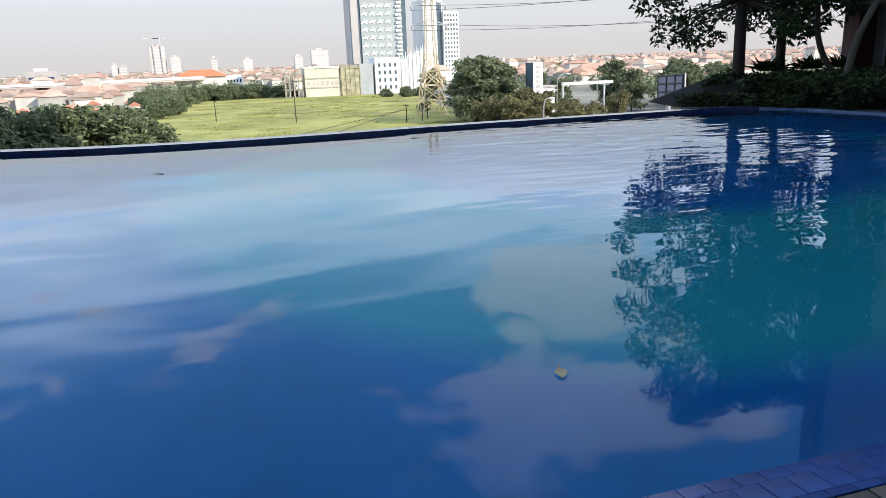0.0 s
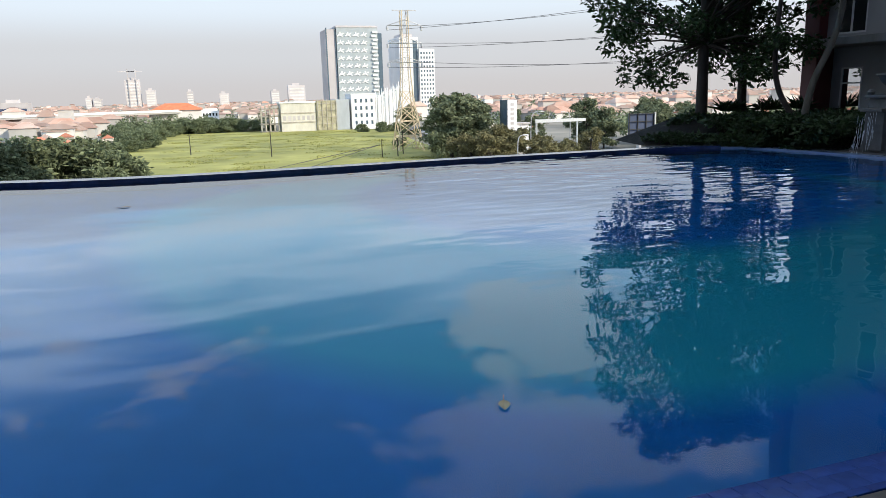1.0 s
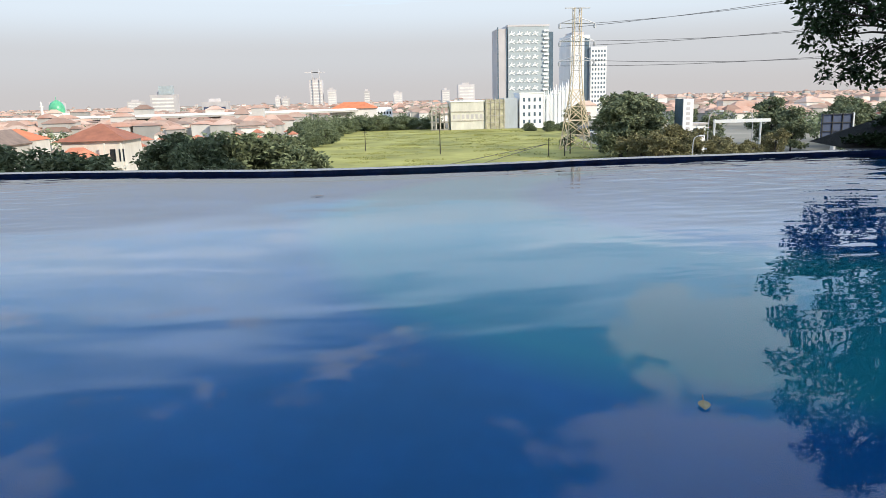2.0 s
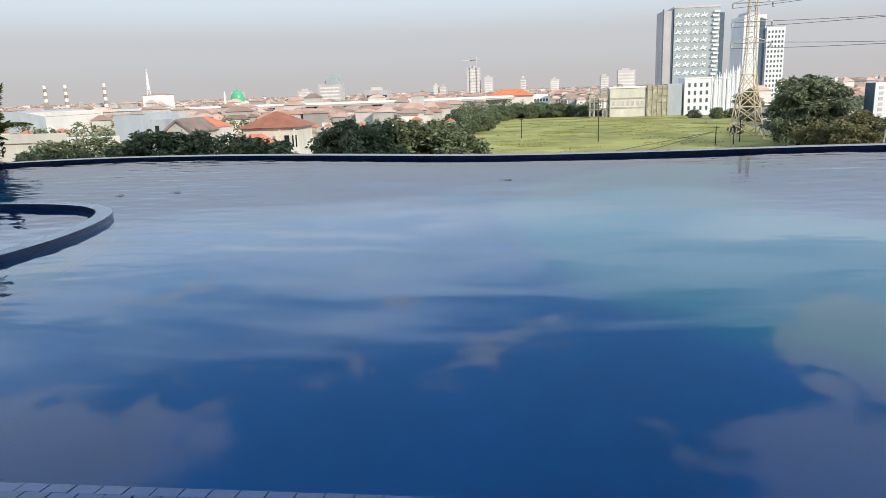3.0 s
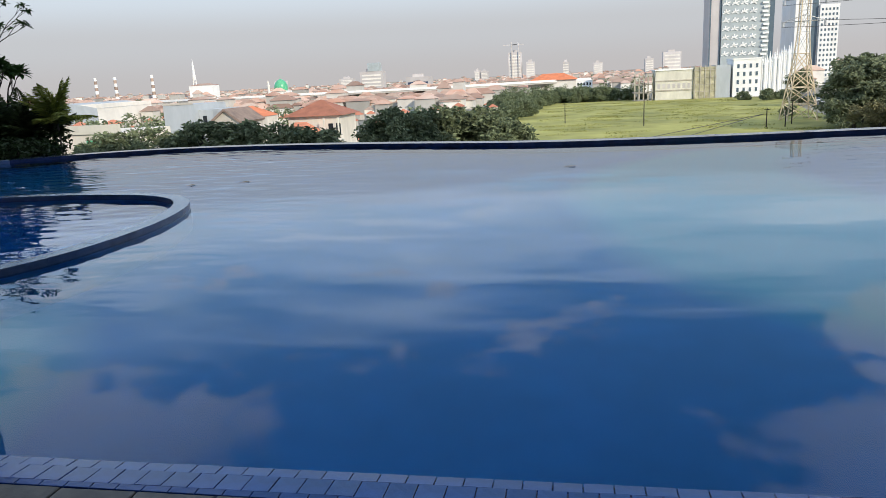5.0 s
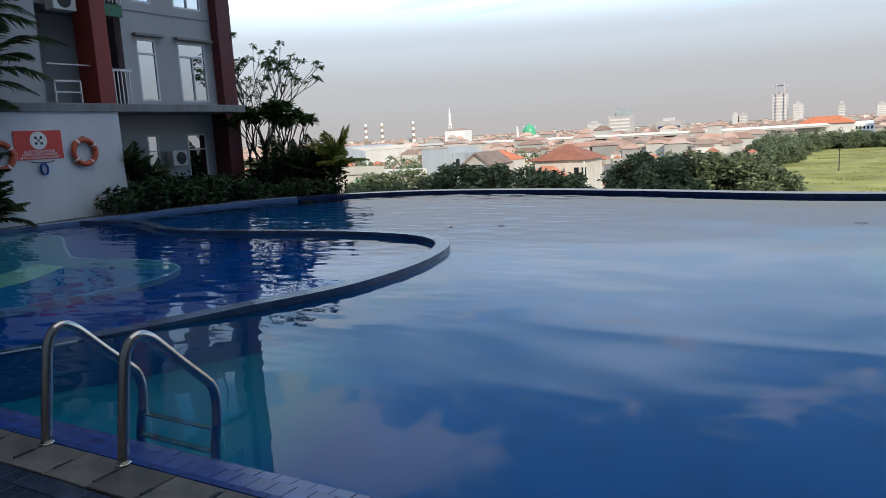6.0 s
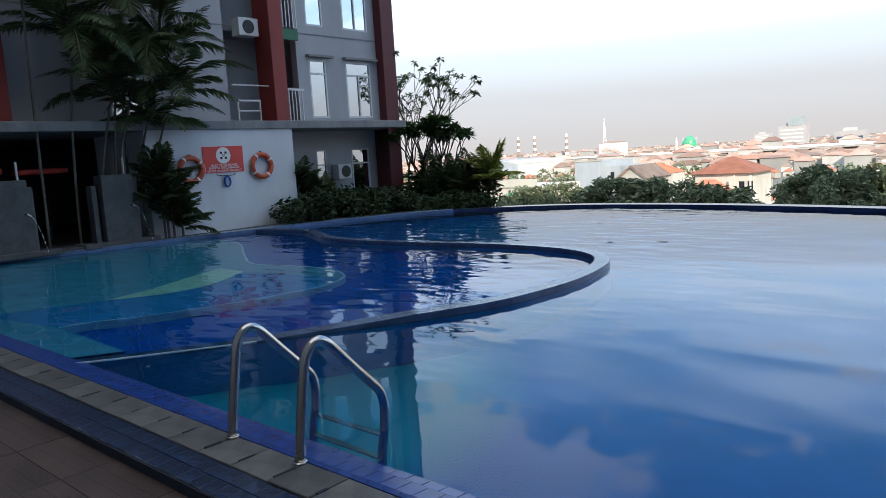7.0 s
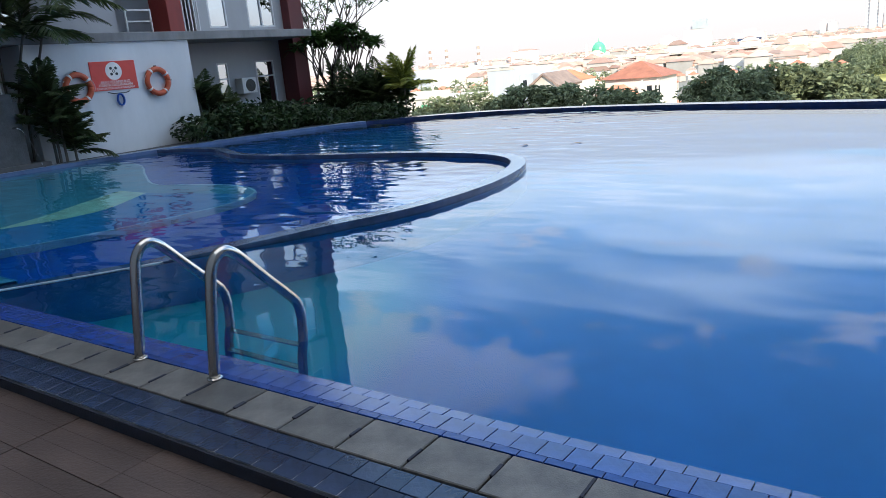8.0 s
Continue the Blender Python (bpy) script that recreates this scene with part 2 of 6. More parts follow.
M = {
    "water": watermat(),
    "mosaic": floormat(),
    "navy": mat("navy_tile", (0.008, 0.10, 0.40), 0.22, 0.25, 6, 0.05, 60, rand=0.25),
    "rim": mat("rim_tile", (0.028, 0.045, 0.12), 0.10, 0.3, 5, 0.03, 50, island=0.2),
    "curb": mat("pale_blue_curb", (0.10, 0.17, 0.31), 0.3, 0.25, 4, 0.08, 50),
    "bluetile": mat("blue_edge_tile", (0.012, 0.047, 0.22), 0.22, 0.3, 5, 0.06, 60, rand=0.13),
    "divtile": mat("wet_dividing_tile", (0.065, 0.105, 0.19), 0.22, 0.3, 4, 0.08, 50, rand=0.12),
    "bandtile": mat("slate_blue_tile", (0.020, 0.034, 0.070), 0.20, 0.4, 5, 0.08, 60, rand=0.2),
    "grout": mat("pale_grout", (0.12, 0.14, 0.18), 0.7, 0.4, 9, 0.2, 80),
    "bluegrout": mat("blue_grout", (0.012, 0.022, 0.07), 0.5, 0.4, 6, 0.1, 80),
    # slate joint colour with pale patches painted in as white glints
    "bandgrout": mat("slate_grout", (0.075, 0.09, 0.12), 0.6, 0.8, 3, 0.2, 80, col2=(0.30, 0.32, 0.36)),
    "grout_dark": mat("dark_joint", (0.016, 0.02, 0.035), 0.8, 0.4, 9, 0.2, 80),
    "paver": mat("grey_paver", (0.092, 0.088, 0.080), 0.55, 0.55, 5.5, 0.10, 160, rand=0.30),
    "deck": mat("brown_deck_tile", (0.072, 0.049, 0.040), 0.45, 0.45, 2.2, 0.2, 70, rand=0.2),
    "teal": mat("sea_green_tile", (0.16, 0.38, 0.47), 0.35, 0.15, 3, 0.0),
    "stepblue": mat("sky_blue_tile", (0.05, 0.27, 0.52), 0.35, 0.15, 3, 0.0),
    "paleedge": mat("pale_step_edge", (0.7, 0.85, 0.9), 0.35, 0.15, 8, 0.0),
    "yellow": mat("yellow_tile", (0.95, 0.84, 0.58), 0.35, 0.2, 6, 0.0),
    "steel": mat("brushed_steel", (0.48, 0.46, 0.43), 0.16, 0.12, 20, 0.04, 200, metal=1.0, streak=0.2),
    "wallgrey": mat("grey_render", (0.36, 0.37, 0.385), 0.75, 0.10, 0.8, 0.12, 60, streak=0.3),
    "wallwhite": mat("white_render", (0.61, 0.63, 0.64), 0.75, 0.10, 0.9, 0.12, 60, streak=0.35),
    "concrete": mat("concrete", (0.22, 0.22, 0.22), 0.8, 0.3, 1.5, 0.25, 50, streak=0.4),
    "stone": mat("grey_stone", (0.068, 0.072, 0.076), 0.7, 0.4, 4, 0.35, 40),
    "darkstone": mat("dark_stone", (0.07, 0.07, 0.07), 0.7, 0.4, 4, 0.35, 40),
    "red": mat("red_column_paint", (0.26, 0.035, 0.028), 0.6, 0.2, 1.2, 0.1, 60, streak=0.3),
    "maroon": mat("maroon_column_paint", (0.115, 0.022, 0.025), 0.6, 0.2, 1.2, 0.1, 60, streak=0.3),
    "frame": mat("pale_window_frame", (0.62, 0.63, 0.64), 0.4, 0.08, 6, 0.05),
    "mirror": mat("mirror_glass", (0.52, 0.56, 0.60), 0.02, 0.04, 2, 0.0, metal=1.0),
    "darkpane": mat("dark_pane", (0.02, 0.025, 0.03), 0.08, 0.2, 2, 0.0),
    "rail": mat("white_rail", (0.6, 0.6, 0.6), 0.4, 0.1, 5, 0.05),
    "plastic_white": mat("white_plastic", (0.62, 0.62, 0.60), 0.45, 0.1, 3, 0.05),
    "black": mat("black_plastic", (0.015, 0.015, 0.016), 0.5, 0.3, 6, 0.1),
    "green": mat("green_panel", (0.02, 0.14, 0.07), 0.5, 0.2, 2, 0.1),
    "signred": mat("sign_red", (0.62, 0.05, 0.035), 0.5, 0.12, 3, 0.05),
    "signwhite": mat("sign_white", (0.75, 0.72, 0.70), 0.5, 0.08, 5, 0.0),
    "orange": mat("buoy_orange", (0.50, 0.085, 0.03), 0.5, 0.2, 5, 0.1),
    "blueplastic": mat("blue_rope", (0.02, 0.10, 0.42), 0.5, 0.3, 20, 0.2),
    "slide_red": mat("slide_red", (0.62, 0.03, 0.02), 0.3, 0.15, 3, 0.03),
    "slide_yellow": mat("slide_yellow", (0.75, 0.36, 0.02), 0.3, 0.15, 3, 0.03),
    "bark": mat("bark", (0.045, 0.036, 0.03), 0.85, 0.4, 6, 0.6, 30, streak=0.3),
    "palebark": mat("pale_bark", (0.13, 0.12, 0.10), 0.8, 0.35, 5, 0.5, 30, streak=0.3),
    "soil": mat("dark_soil", (0.014, 0.013, 0.011), 0.95, 0.5, 4, 0.6, 20, spec=0.1),
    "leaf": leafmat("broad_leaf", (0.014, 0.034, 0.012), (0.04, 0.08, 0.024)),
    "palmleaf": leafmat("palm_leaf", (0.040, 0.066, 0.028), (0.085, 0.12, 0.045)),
    # brighter yellow leaf: sunlight painted in, as the blocks shade this palm
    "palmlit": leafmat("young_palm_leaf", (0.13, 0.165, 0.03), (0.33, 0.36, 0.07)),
    "frangi": leafmat("frangipani_leaf", (0.025, 0.07, 0.018), (0.07, 0.14, 0.035)),
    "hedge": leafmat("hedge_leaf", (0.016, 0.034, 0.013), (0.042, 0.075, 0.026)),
    # town foliage: base colours lifted pale, air haze painted into the leaves
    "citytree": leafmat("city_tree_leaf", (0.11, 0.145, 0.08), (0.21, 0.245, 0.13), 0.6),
    "browntree": leafmat("dry_tree_leaf", (0.18, 0.165, 0.085), (0.29, 0.27, 0.13), 0.6),
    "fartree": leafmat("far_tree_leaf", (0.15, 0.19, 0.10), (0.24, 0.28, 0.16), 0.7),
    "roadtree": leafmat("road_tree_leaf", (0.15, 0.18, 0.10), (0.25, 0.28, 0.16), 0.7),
    "tuft": leafmat("dry_grass", (0.28, 0.29, 0.07), (0.40, 0.39, 0.12), 0.8),
    "grass": mat("field_grass", (0.27, 0.28, 0.055), 0.9, 0.40, 0.06, 0.6, 0.8, col2=(0.42, 0.40, 0.11)),
    "ground": mat("town_ground", (0.24, 0.235, 0.19), 0.95, 0.45, 0.02, 0.3, 0.3, col2=(0.34, 0.31, 0.25)),
    "asphalt": mat("asphalt", (0.10, 0.10, 0.10), 0.8, 0.25, 0.4, 0.2, 10),
    "river": mat("river_water", (0.28, 0.36, 0.40), 0.15, 0.1, 0.1, 0.02, 1),
    "tileroof": mat("clay_roof", (0.44, 0.17, 0.10), 0.8, 0.25, 0.6, 0.4, 5, rand=0.35),
    "brownroof": mat("brown_roof", (0.33, 0.24, 0.19), 0.8, 0.3, 0.6, 0.4, 5, rand=0.35),
    "orangeroof": mat("orange_roof", (0.62, 0.20, 0.09), 0.8, 0.2, 0.4, 0.3, 5),
    "housewall": mat("house_plaster", (0.60, 0.55, 0.47), 0.85, 0.2, 0.3, 0.1, 5, rand=0.3, streak=0.4),
    "cream": mat("cream_plaster", (0.62, 0.59, 0.50), 0.85, 0.15, 0.3, 0.1, 5, streak=0.4),
    "greywall": mat("blank_grey_wall", (0.42, 0.45, 0.47), 0.85, 0.15, 0.25, 0.1, 5, streak=0.3),
    "towerwhite": mat("white_tower_paint", (0.80, 0.79, 0.76), 0.7, 0.08, 0.15, 0.05, 3, streak=0.3),
    "towergrey": mat("grey_tower_cladding", (0.38, 0.42, 0.42), 0.5, 0.12, 0.2, 0.05, 3),
    "towerglass": mat("tower_glass", (0.10, 0.14, 0.17), 0.2, 0.2, 0.3, 0.0),
    "scaffold": mat("unfinished_concrete", (0.42, 0.38, 0.31), 0.9, 0.3, 0.4, 0.2, 5),
    "netting": mat("site_netting", (0.40, 0.37, 0.25), 0.9, 0.4, 0.5, 0.2, 5),
    "pylonpaint": mat("pylon_paint", (0.62, 0.50, 0.34), 0.6, 0.25, 0.6, 0.1, 10),
    "galv": mat("galvanised", (0.45, 0.45, 0.45), 0.5, 0.2, 2, 0.1, 20, metal=0.4),
    # distance haze is put into these three pale building colours
    "hazeblock": mat("weathered_concrete", (0.54, 0.50, 0.48), 0.9, 0.12, 0.05, 0.0, rand=0.12),
    "hazeroof": mat("dusty_roof", (0.48, 0.24, 0.16), 0.9, 0.2, 0.05, 0.0, island=0.42, col2=(0.50, 0.40, 0.33)),
    "hazewall": mat("dusty_wall", (0.56, 0.53, 0.48), 0.9, 0.2, 0.05, 0.0, island=0.42),
    "domegreen": mat("green_dome", (0.10, 0.42, 0.22), 0.35, 0.2, 0.3, 0.0),
    "panelblue": mat("panel_back", (0.035, 0.055, 0.11), 0.6, 0.25, 0.5, 0.1, 5),
    "cable": mat("cable", (0.06, 0.06, 0.06), 0.6, 0.1, 1, 0.0),
    "carpaint": mat("car_paint", (0.55, 0.55, 0.56), 0.3, 0.3, 1, 0.0, rand=0.6),
    "splash": mat("falling_water", (0.75, 0.82, 0.88), 0.1, 0.1, 9, 0.2, 30),
    "deadleaf": mat("fallen_leaf", (0.33, 0.30, 0.17), 0.6, 0.3, 30, 0.1, 90),
}


# ---- mesh helpers ----
def part(name, bm, material, parent=None, label="", smooth=False):
    me = bpy.data.meshes.new(name)
    if isinstance(bm, bmesh.types.BMesh):
        if smooth:
            for f in bm.faces:
                f.smooth = True
        bm.to_mesh(me)
        bm.free()
    else:
        me.from_pydata(bm[0], [], bm[1])
        if smooth:
            me.polygons.foreach_set("use_smooth", [True] * len(me.polygons))
    me.materials.append(M[material])
    ob = new(name, me)
    if parent:
        ob.parent = parent
    if label:
        ob["label"] = label
    return ob


def thing(name, label, category, at=(0, 0, 0), rz=0, group="", kind=""):
    e = new(name)
    e.matrix_world = pose(*at, 0, 0, rz)
    return tagged(e, label, category, group, kind)


def twin(ob, m, parent):
    """Another part on the same mesh."""
    o = bpy.data.objects.new(ob.name, ob.data)
    scene.collection.objects.link(o)
    o.parent = parent
    o.matrix_basis = m
    return o


def box(bm, x0, y0, z0, x1, y1, z1, bevel=0.0):
    q = bmesh.ops.create_cube(bm, size=1.0)
    vs = q["verts"]
    for v in vs:
        v.co = Vector(((x0 + x1) / 2 + v.co.x * (x1 - x0), (y0 + y1) / 2 + v.co.y * (y1 - y0), (z0 + z1) / 2 + v.co.z * (z1 - z0)))
    if bevel:
        es = list({e for v in vs for e in v.link_edges})
        bmesh.ops.bevel(bm, geom=es, offset=bevel, segments=2, affect="EDGES", profile=0.6)
    return vs


def boxes(*rows, bevel=0.0):
    bm = bmesh.new()
    for r in rows:
        box(bm, *r, bevel=bevel)
    return bm


def tube(bm, pts, r, seg=10, r2=None):
    pts = [Vector(p) for p in pts]
    rings, n = [], len(pts)
    ref = Vector((0.3, 0.9, 0.2))
    for i, p in enumerate(pts):
        d = (pts[min(i + 1, n - 1)] - pts[max(i - 1, 0)]).normalized()
        u = d.cross(ref).normalized()
        v = d.cross(u)
        rr = r if r2 is None else r + (r2 - r) * i / (n - 1)
        rings.append([bm.verts.new(p + (u * math.cos(a) + v * math.sin(a)) * rr) for a in (2 * math.pi * k / seg for k in range(seg))])
    for a, b in zip(rings, rings[1:]):
        for k in range(seg):
            bm.faces.new((a[k], a[(k + 1) % seg], b[(k + 1) % seg], b[k]))
    bm.faces.new(rings[0][::-1])
    bm.faces.new(rings[-1])
    return bm


def lathe(bm, profile, at=(0, 0, 0), seg=24):
    x, y, z = at
    rings = [[bm.verts.new((x + r * math.cos(2 * math.pi * k / seg), y + r * math.sin(2 * math.pi * k / seg), z + h)) for k in range(seg)] for r, h in profile]
    for a, b in zip(rings, rings[1:]):
        for k in range(seg):
            bm.faces.new((a[k], a[(k + 1) % seg], b[(k + 1) % seg], b[k]))
    return bm


def smooth_line(pts, per=6, closed=False):
    """Catmull-Rom through the given plan points."""
    p = [Vector(q) for q in pts]
    n, out = len(p), []
    for i in range(n if closed else n - 1):
        a, b, c, d = (p[(i + k) % n] if closed else p[min(max(i + k, 0), n - 1)] for k in (-1, 0, 1, 2))
        for s in range(per):
            u = s / per
            out.append(0.5 * (2 * b + (c - a) * u + (2 * a - 5 * b + 4 * c - d) * u * u + (3 * b - a - 3 * c + d) * u ** 3))
    if not closed:
        out.append(p[-1])
    return out


def offset_line(line, d):
    out = []
    for i, p in enumerate(line):
        t = (line[min(i + 1, len(line) - 1)] - line[max(i - 1, 0)]).normalized()
        out.append(p + Vector((-t.y, t.x)) * d)
    return out


def wall_strip(bm, inner, outer, z0, z1):
    """A solid strip between two plan lines, from z0 to z1."""
    rows = [[bm.verts.new((q.x, q.y, z)) for q, z in ((a, z0), (a, z1), (b, z1), (b, z0))] for a, b in zip(inner, outer)]
    for r, s in zip(rows, rows[1:]):
        for k in range(4):
            bm.faces.new((r[k], s[k], s[(k + 1) % 4], r[(k + 1) % 4]))
    bm.faces.new(rows[0])
    bm.faces.new(rows[-1][::-1])
    bmesh.ops.recalc_face_normals(bm, faces=bm.faces)
    return bm


def sheet(pts, z):
    bm = bmesh.new()
    bm.faces.new([bm.verts.new((p[0], p[1], z)) for p in pts])
    bmesh.ops.triangulate(bm, faces=bm.faces)
    bmesh.ops.recalc_face_normals(bm, faces=bm.faces)
    if sum(f.normal.z for f in bm.faces) < 0:
        bmesh.ops.reverse_faces(bm, faces=bm.faces)
    return bm


def leaf_cloud(pts, size, rng, droop=0.2, slim=0.42, jitter=0.35):
    """Folded leaf blades, one at each point."""
    n = len(pts)
    d = rng.normal(size=(n, 3))
    d[:, 2] = d[:, 2] * 0.6 - droop
    d /= np.linalg.norm(d, axis=1)[:, None]
    s = np.cross(d, rng.normal(size=(n, 3)))
    s /= np.linalg.norm(s, axis=1)[:, None]
    u = np.cross(s, d)
    ln = (size * (1 + jitter * rng.uniform(-1, 1, n)))[:, None]
    v = np.stack([pts, pts + d * ln * 0.45 + s * ln * slim * 0.5 + u * ln * 0.06, pts + d * ln, pts + d * ln * 0.45 - s * ln * slim * 0.5 + u * ln * 0.06], 1).reshape(-1, 3)
    k = np.arange(n) * 4
    faces = np.concatenate([np.stack([k, k + 1, k + 2], 1), np.stack([k, k + 2, k + 3], 1)])
    return v.tolist(), faces.tolist()


def clumps(rng, blobs, per, spread=1.0):
    """Points in uneven shells round the blob centres (x, y, z, rx, ry, rz)."""
    out = []
    for x, y, z, rx, ry, rz in blobs:
        d = rng.normal(size=(per, 3))
        d /= np.linalg.norm(d, axis=1)[:, None]
        r = rng.uniform(0.35, 1.0, per) ** 0.6 * spread
        out.append(np.array([x, y, z]) + d * r[:, None] * np.array([rx, ry, rz]))
    return np.concatenate(out)


# ---- setting: ground, pool, deck ----
GROUND = -13.5
bm = bmesh.new()
bmesh.ops.create_grid(bm, x_segments=40, y_segments=40, size=4800)
g = part("ground", bm, "ground")
g.location.z = GROUND
tagged(g, "dusty built-over town ground reaching the horizon", "ground", kind="structure")
field_line = smooth_line([(-24, 140), (-22, 205), (-26, 245), (-24, 300), (-22, 352), (28, 352), (66, 329), (84, 312), (70, 240), (62, 180), (52, 140), (10, 130)], 6, True)
f = part("grass_field", sheet(field_line, GROUND + 0.15), "grass")
tagged(f, "open sunlit field of rough yellow-green grass", "field", kind="structure")
road_line = smooth_line([Vector(p) for p in ((66, 140), (72, 185), (79, 235), (90, 300), (112, 420))], 8)
bm = wall_strip(bmesh.new(), offset_line(road_line, 4.5), offset_line(road_line, -4.5), GROUND + 0.05, GROUND + 0.3)
tagged(part("road", bm, "asphalt"), "grey asphalt road between roadside trees", "road", kind="structure")
river_line = [Vector(p) for p in ((80, 140), (92, 185), (103, 240), (120, 330))]
bm = wall_strip(bmesh.new(), offset_line(river_line, 5), offset_line(river_line, -5), GROUND + 0.02, GROUND + 0.2)
tagged(part("water", bm, "river"), "pale strip of river water in the town", "water", kind="structure")
pod = part("podium", boxes((-62, -44, GROUND, 62, 12.3, -1.7)), "concrete")
tagged(pod, "concrete podium carrying the pool terrace", "building", kind="structure")

FAR = smooth_line([(12.95, 9.0), (12.98, 11.2), (12.75, 12.5), (12.1, 13.15), (11.0, 13.33), (8.0, 13.27), (6.0, 13.28), (4.5, 13.18), (3.0, 13.04), (1.5, 12.94), (0.0, 12.95), (-1.5, 13.15),
                   (-3.0, 13.58), (-4.5, 14.0), (-6.0, 14.33), (-7.5, 14.52), (-9.0, 14.56), (-10.3, 14.38), (-11.6, 13.86), (-12.7, 13.05)], 5)
LEFT = smooth_line([(-12.7, 13.05), (-13.35, 12.2), (-13.75, 11.2), (-14.25, 9.8), (-14.75, 7.6), (-15.05, 5.2), (-15.4, 3.2), (-15.6, 1.2)], 5)
RIGHT = [Vector((12.95, 1.0)), Vector((12.95, 5.0)), Vector((12.95, 9.0))]
NEAR_Y, WATER_Y = 0.90, 1.06
outline = RIGHT[:-1] + FAR + LEFT[1:-1] + [Vector((-15.6, WATER_Y)), Vector((12.95, WATER_Y))]
water = part("water", sheet(outline, 0.0), "water")
water.visible_shadow = False
tagged(water, "calm clear pool water mirroring the sky", "pool water", kind="structure")
pf = part("pool_floor", sheet([(q.x * 1.01, q.y + 0.1) for q in outline[:-2]] + [(-15.8, 0.85), (13.1, 0.85)], -1.25), "mosaic")
tagged(pf, "navy mosaic pool floor with curved sea-green bands", "pool floor", kind="structure")
near_wall = part("pool_wall", boxes((-15.9, 0.8, -1.68, 13.3, 1.118, -0.046)), "navy")
tagged(near_wall, "navy tiled side wall of the pool", "pool wall", kind="structure")

# overflow rim, and the paler curbs that close the two ends
rim = part("pool_rim", wall_strip(bmesh.new(), FAR[14:], offset_line(FAR, -0.40)[14:], -1.9, 0.065), "rim")
tagged(rim, "dark blue tiled overflow rim of the pool", "pool edge", kind="structure")
curb_l = wall_strip(bmesh.new(), LEFT, offset_line(LEFT, -0.32), -1.9, 0.07)
tagged(part("pool_curb", curb_l, "curb"), "wet pale blue tiled curb below the planting", "pool edge", kind="structure")
rl = RIGHT[:-1] + FAR[:15]
curb_r = wall_strip(bmesh.new(), rl, offset_line(rl, -0.32), -1.9, 0.034)
tagged(part("pool_curb", curb_r, "curb"), "wet pale blue tiled curb beside the fountain", "pool edge", kind="structure")
# terraces beside the pool
tl = offset_line(LEFT, -0.31)
bm = wall_strip(bmesh.new(), tl, [Vector((-40, q.y)) for q in tl], -1.75, 0.05)
tagged(part("pavement", bm, "darkstone"), "dark damp stone terrace beside the pool", "terrace", kind="structure")
tagged(part("pavement", boxes((-40, 13.1, -1.75, -12.4, 17.4, -0.25)), "darkstone"), "dark planted terrace at the pool's end", "terrace", kind="structure")
tagged(part("pavement", boxes((13.25, -2, -1.75, 44, 17.5, 0.05)), "darkstone"), "dark damp stone terrace beside the fountain", "terrace", kind="structure")

# shallow basin behind its curved dividing wall
DIV = smooth_line([(-6.55, 0.95), (-6.22, 1.40), (-5.75, 2.12), (-5.25, 2.92), (-4.78, 3.82), (-4.58, 4.50), (-4.53, 5.5), (-4.72, 6.5), (-5.10, 7.2), (-5.8, 7.66), (-6.9, 7.84), (-8.0, 7.77), (-9.1, 7.64),
                   (-10.4, 7.62), (-11.3, 7.8), (-12.1, 8.2), (-12.9, 8.55), (-13.9, 8.6), (-14.7, 8.45)], 7)
div_in = offset_line(DIV, 0.18)


def wall_top(q):
    """The wall's top: level round the basin, dipping under the surface towards the deck."""
    if q.x < -7 and q.y > 5:
        return 0.06
    return -0.030 + 0.09 * max(0.0, min(1.0, (q.y - 1.5) / 2.0))


bm = wall_strip(bmesh.new(), DIV, div_in, -1.28, 0.06)
for v in bm.verts:
    v.co.z = wall_top(v.co) if v.co.z > 0 else -0.06
dv = part("dividing_wall", bm, "divtile")
part("wall_base", wall_strip(bmesh.new(), DIV, div_in, -1.28, -0.062), "stepblue", dv, "blue tiled face below the water")
lip = [q for q in DIV if q.y < 2.3 and q.x > -7]
part("wet_edge", wall_strip(bmesh.new(), lip, offset_line(lip, 0.010), -0.05, 0.007), "paleedge", dv, "pale wet overflow edge")
walk_len, last, k0 = 0.0, DIV[0], 0
cope_out, cope_in = offset_line(DIV, -0.004), offset_line(DIV, 0.184)
for k in range(1, len(DIV)):
    walk_len += (DIV[k] - last).length
    last = DIV[k]
    if walk_len >= 0.19:
        a, b, c, d = cope_out[k0], cope_out[k], cope_in[k0], cope_in[k]
        if min(wall_top(a), wall_top(b)) > 0.0:
            g0, g1 = 0.0025 / (b - a).length, 1 - 0.0025 / (b - a).length
            bm = wall_strip(bmesh.new(), [a.lerp(b, g0), a.lerp(b, g1)], [c.lerp(d, g0), c.lerp(d, g1)], -0.02, 0.005)
            for v in bm.verts:
                v.co.z += wall_top(v.co)
            part("coping_tile", bm, "divtile", dv)
        walk_len, k0 = 0.0, k
tagged(dv, "curving blue tiled wall round the shallow basin", "pool wall", kind="structure")
basin = [q for q in div_in] + [Vector((-15.1, 8.0)), Vector((-15.3, 5.2)), Vector((-15.7, 3.2)), Vector((-15.8, 0.9))]
tagged(part("pool_floor", sheet(basin, -0.62), "navy"), "deep blue tiled floor of the shallow basin", "pool floor", kind="structure")
lobe = smooth_line([(-8.6, 1.0), (-8.38, 1.5), (-8.29, 1.9), (-8.02, 2.36), (-7.71, 3.2), (-7.56, 3.9), (-7.54, 4.5), (-7.9, 5.1), (-8.7, 5.38), (-9.6, 5.3), (-10.3, 5.25), (-11.5, 5.9), (-13.2, 6.9), (-14.6, 7.2)], 6)
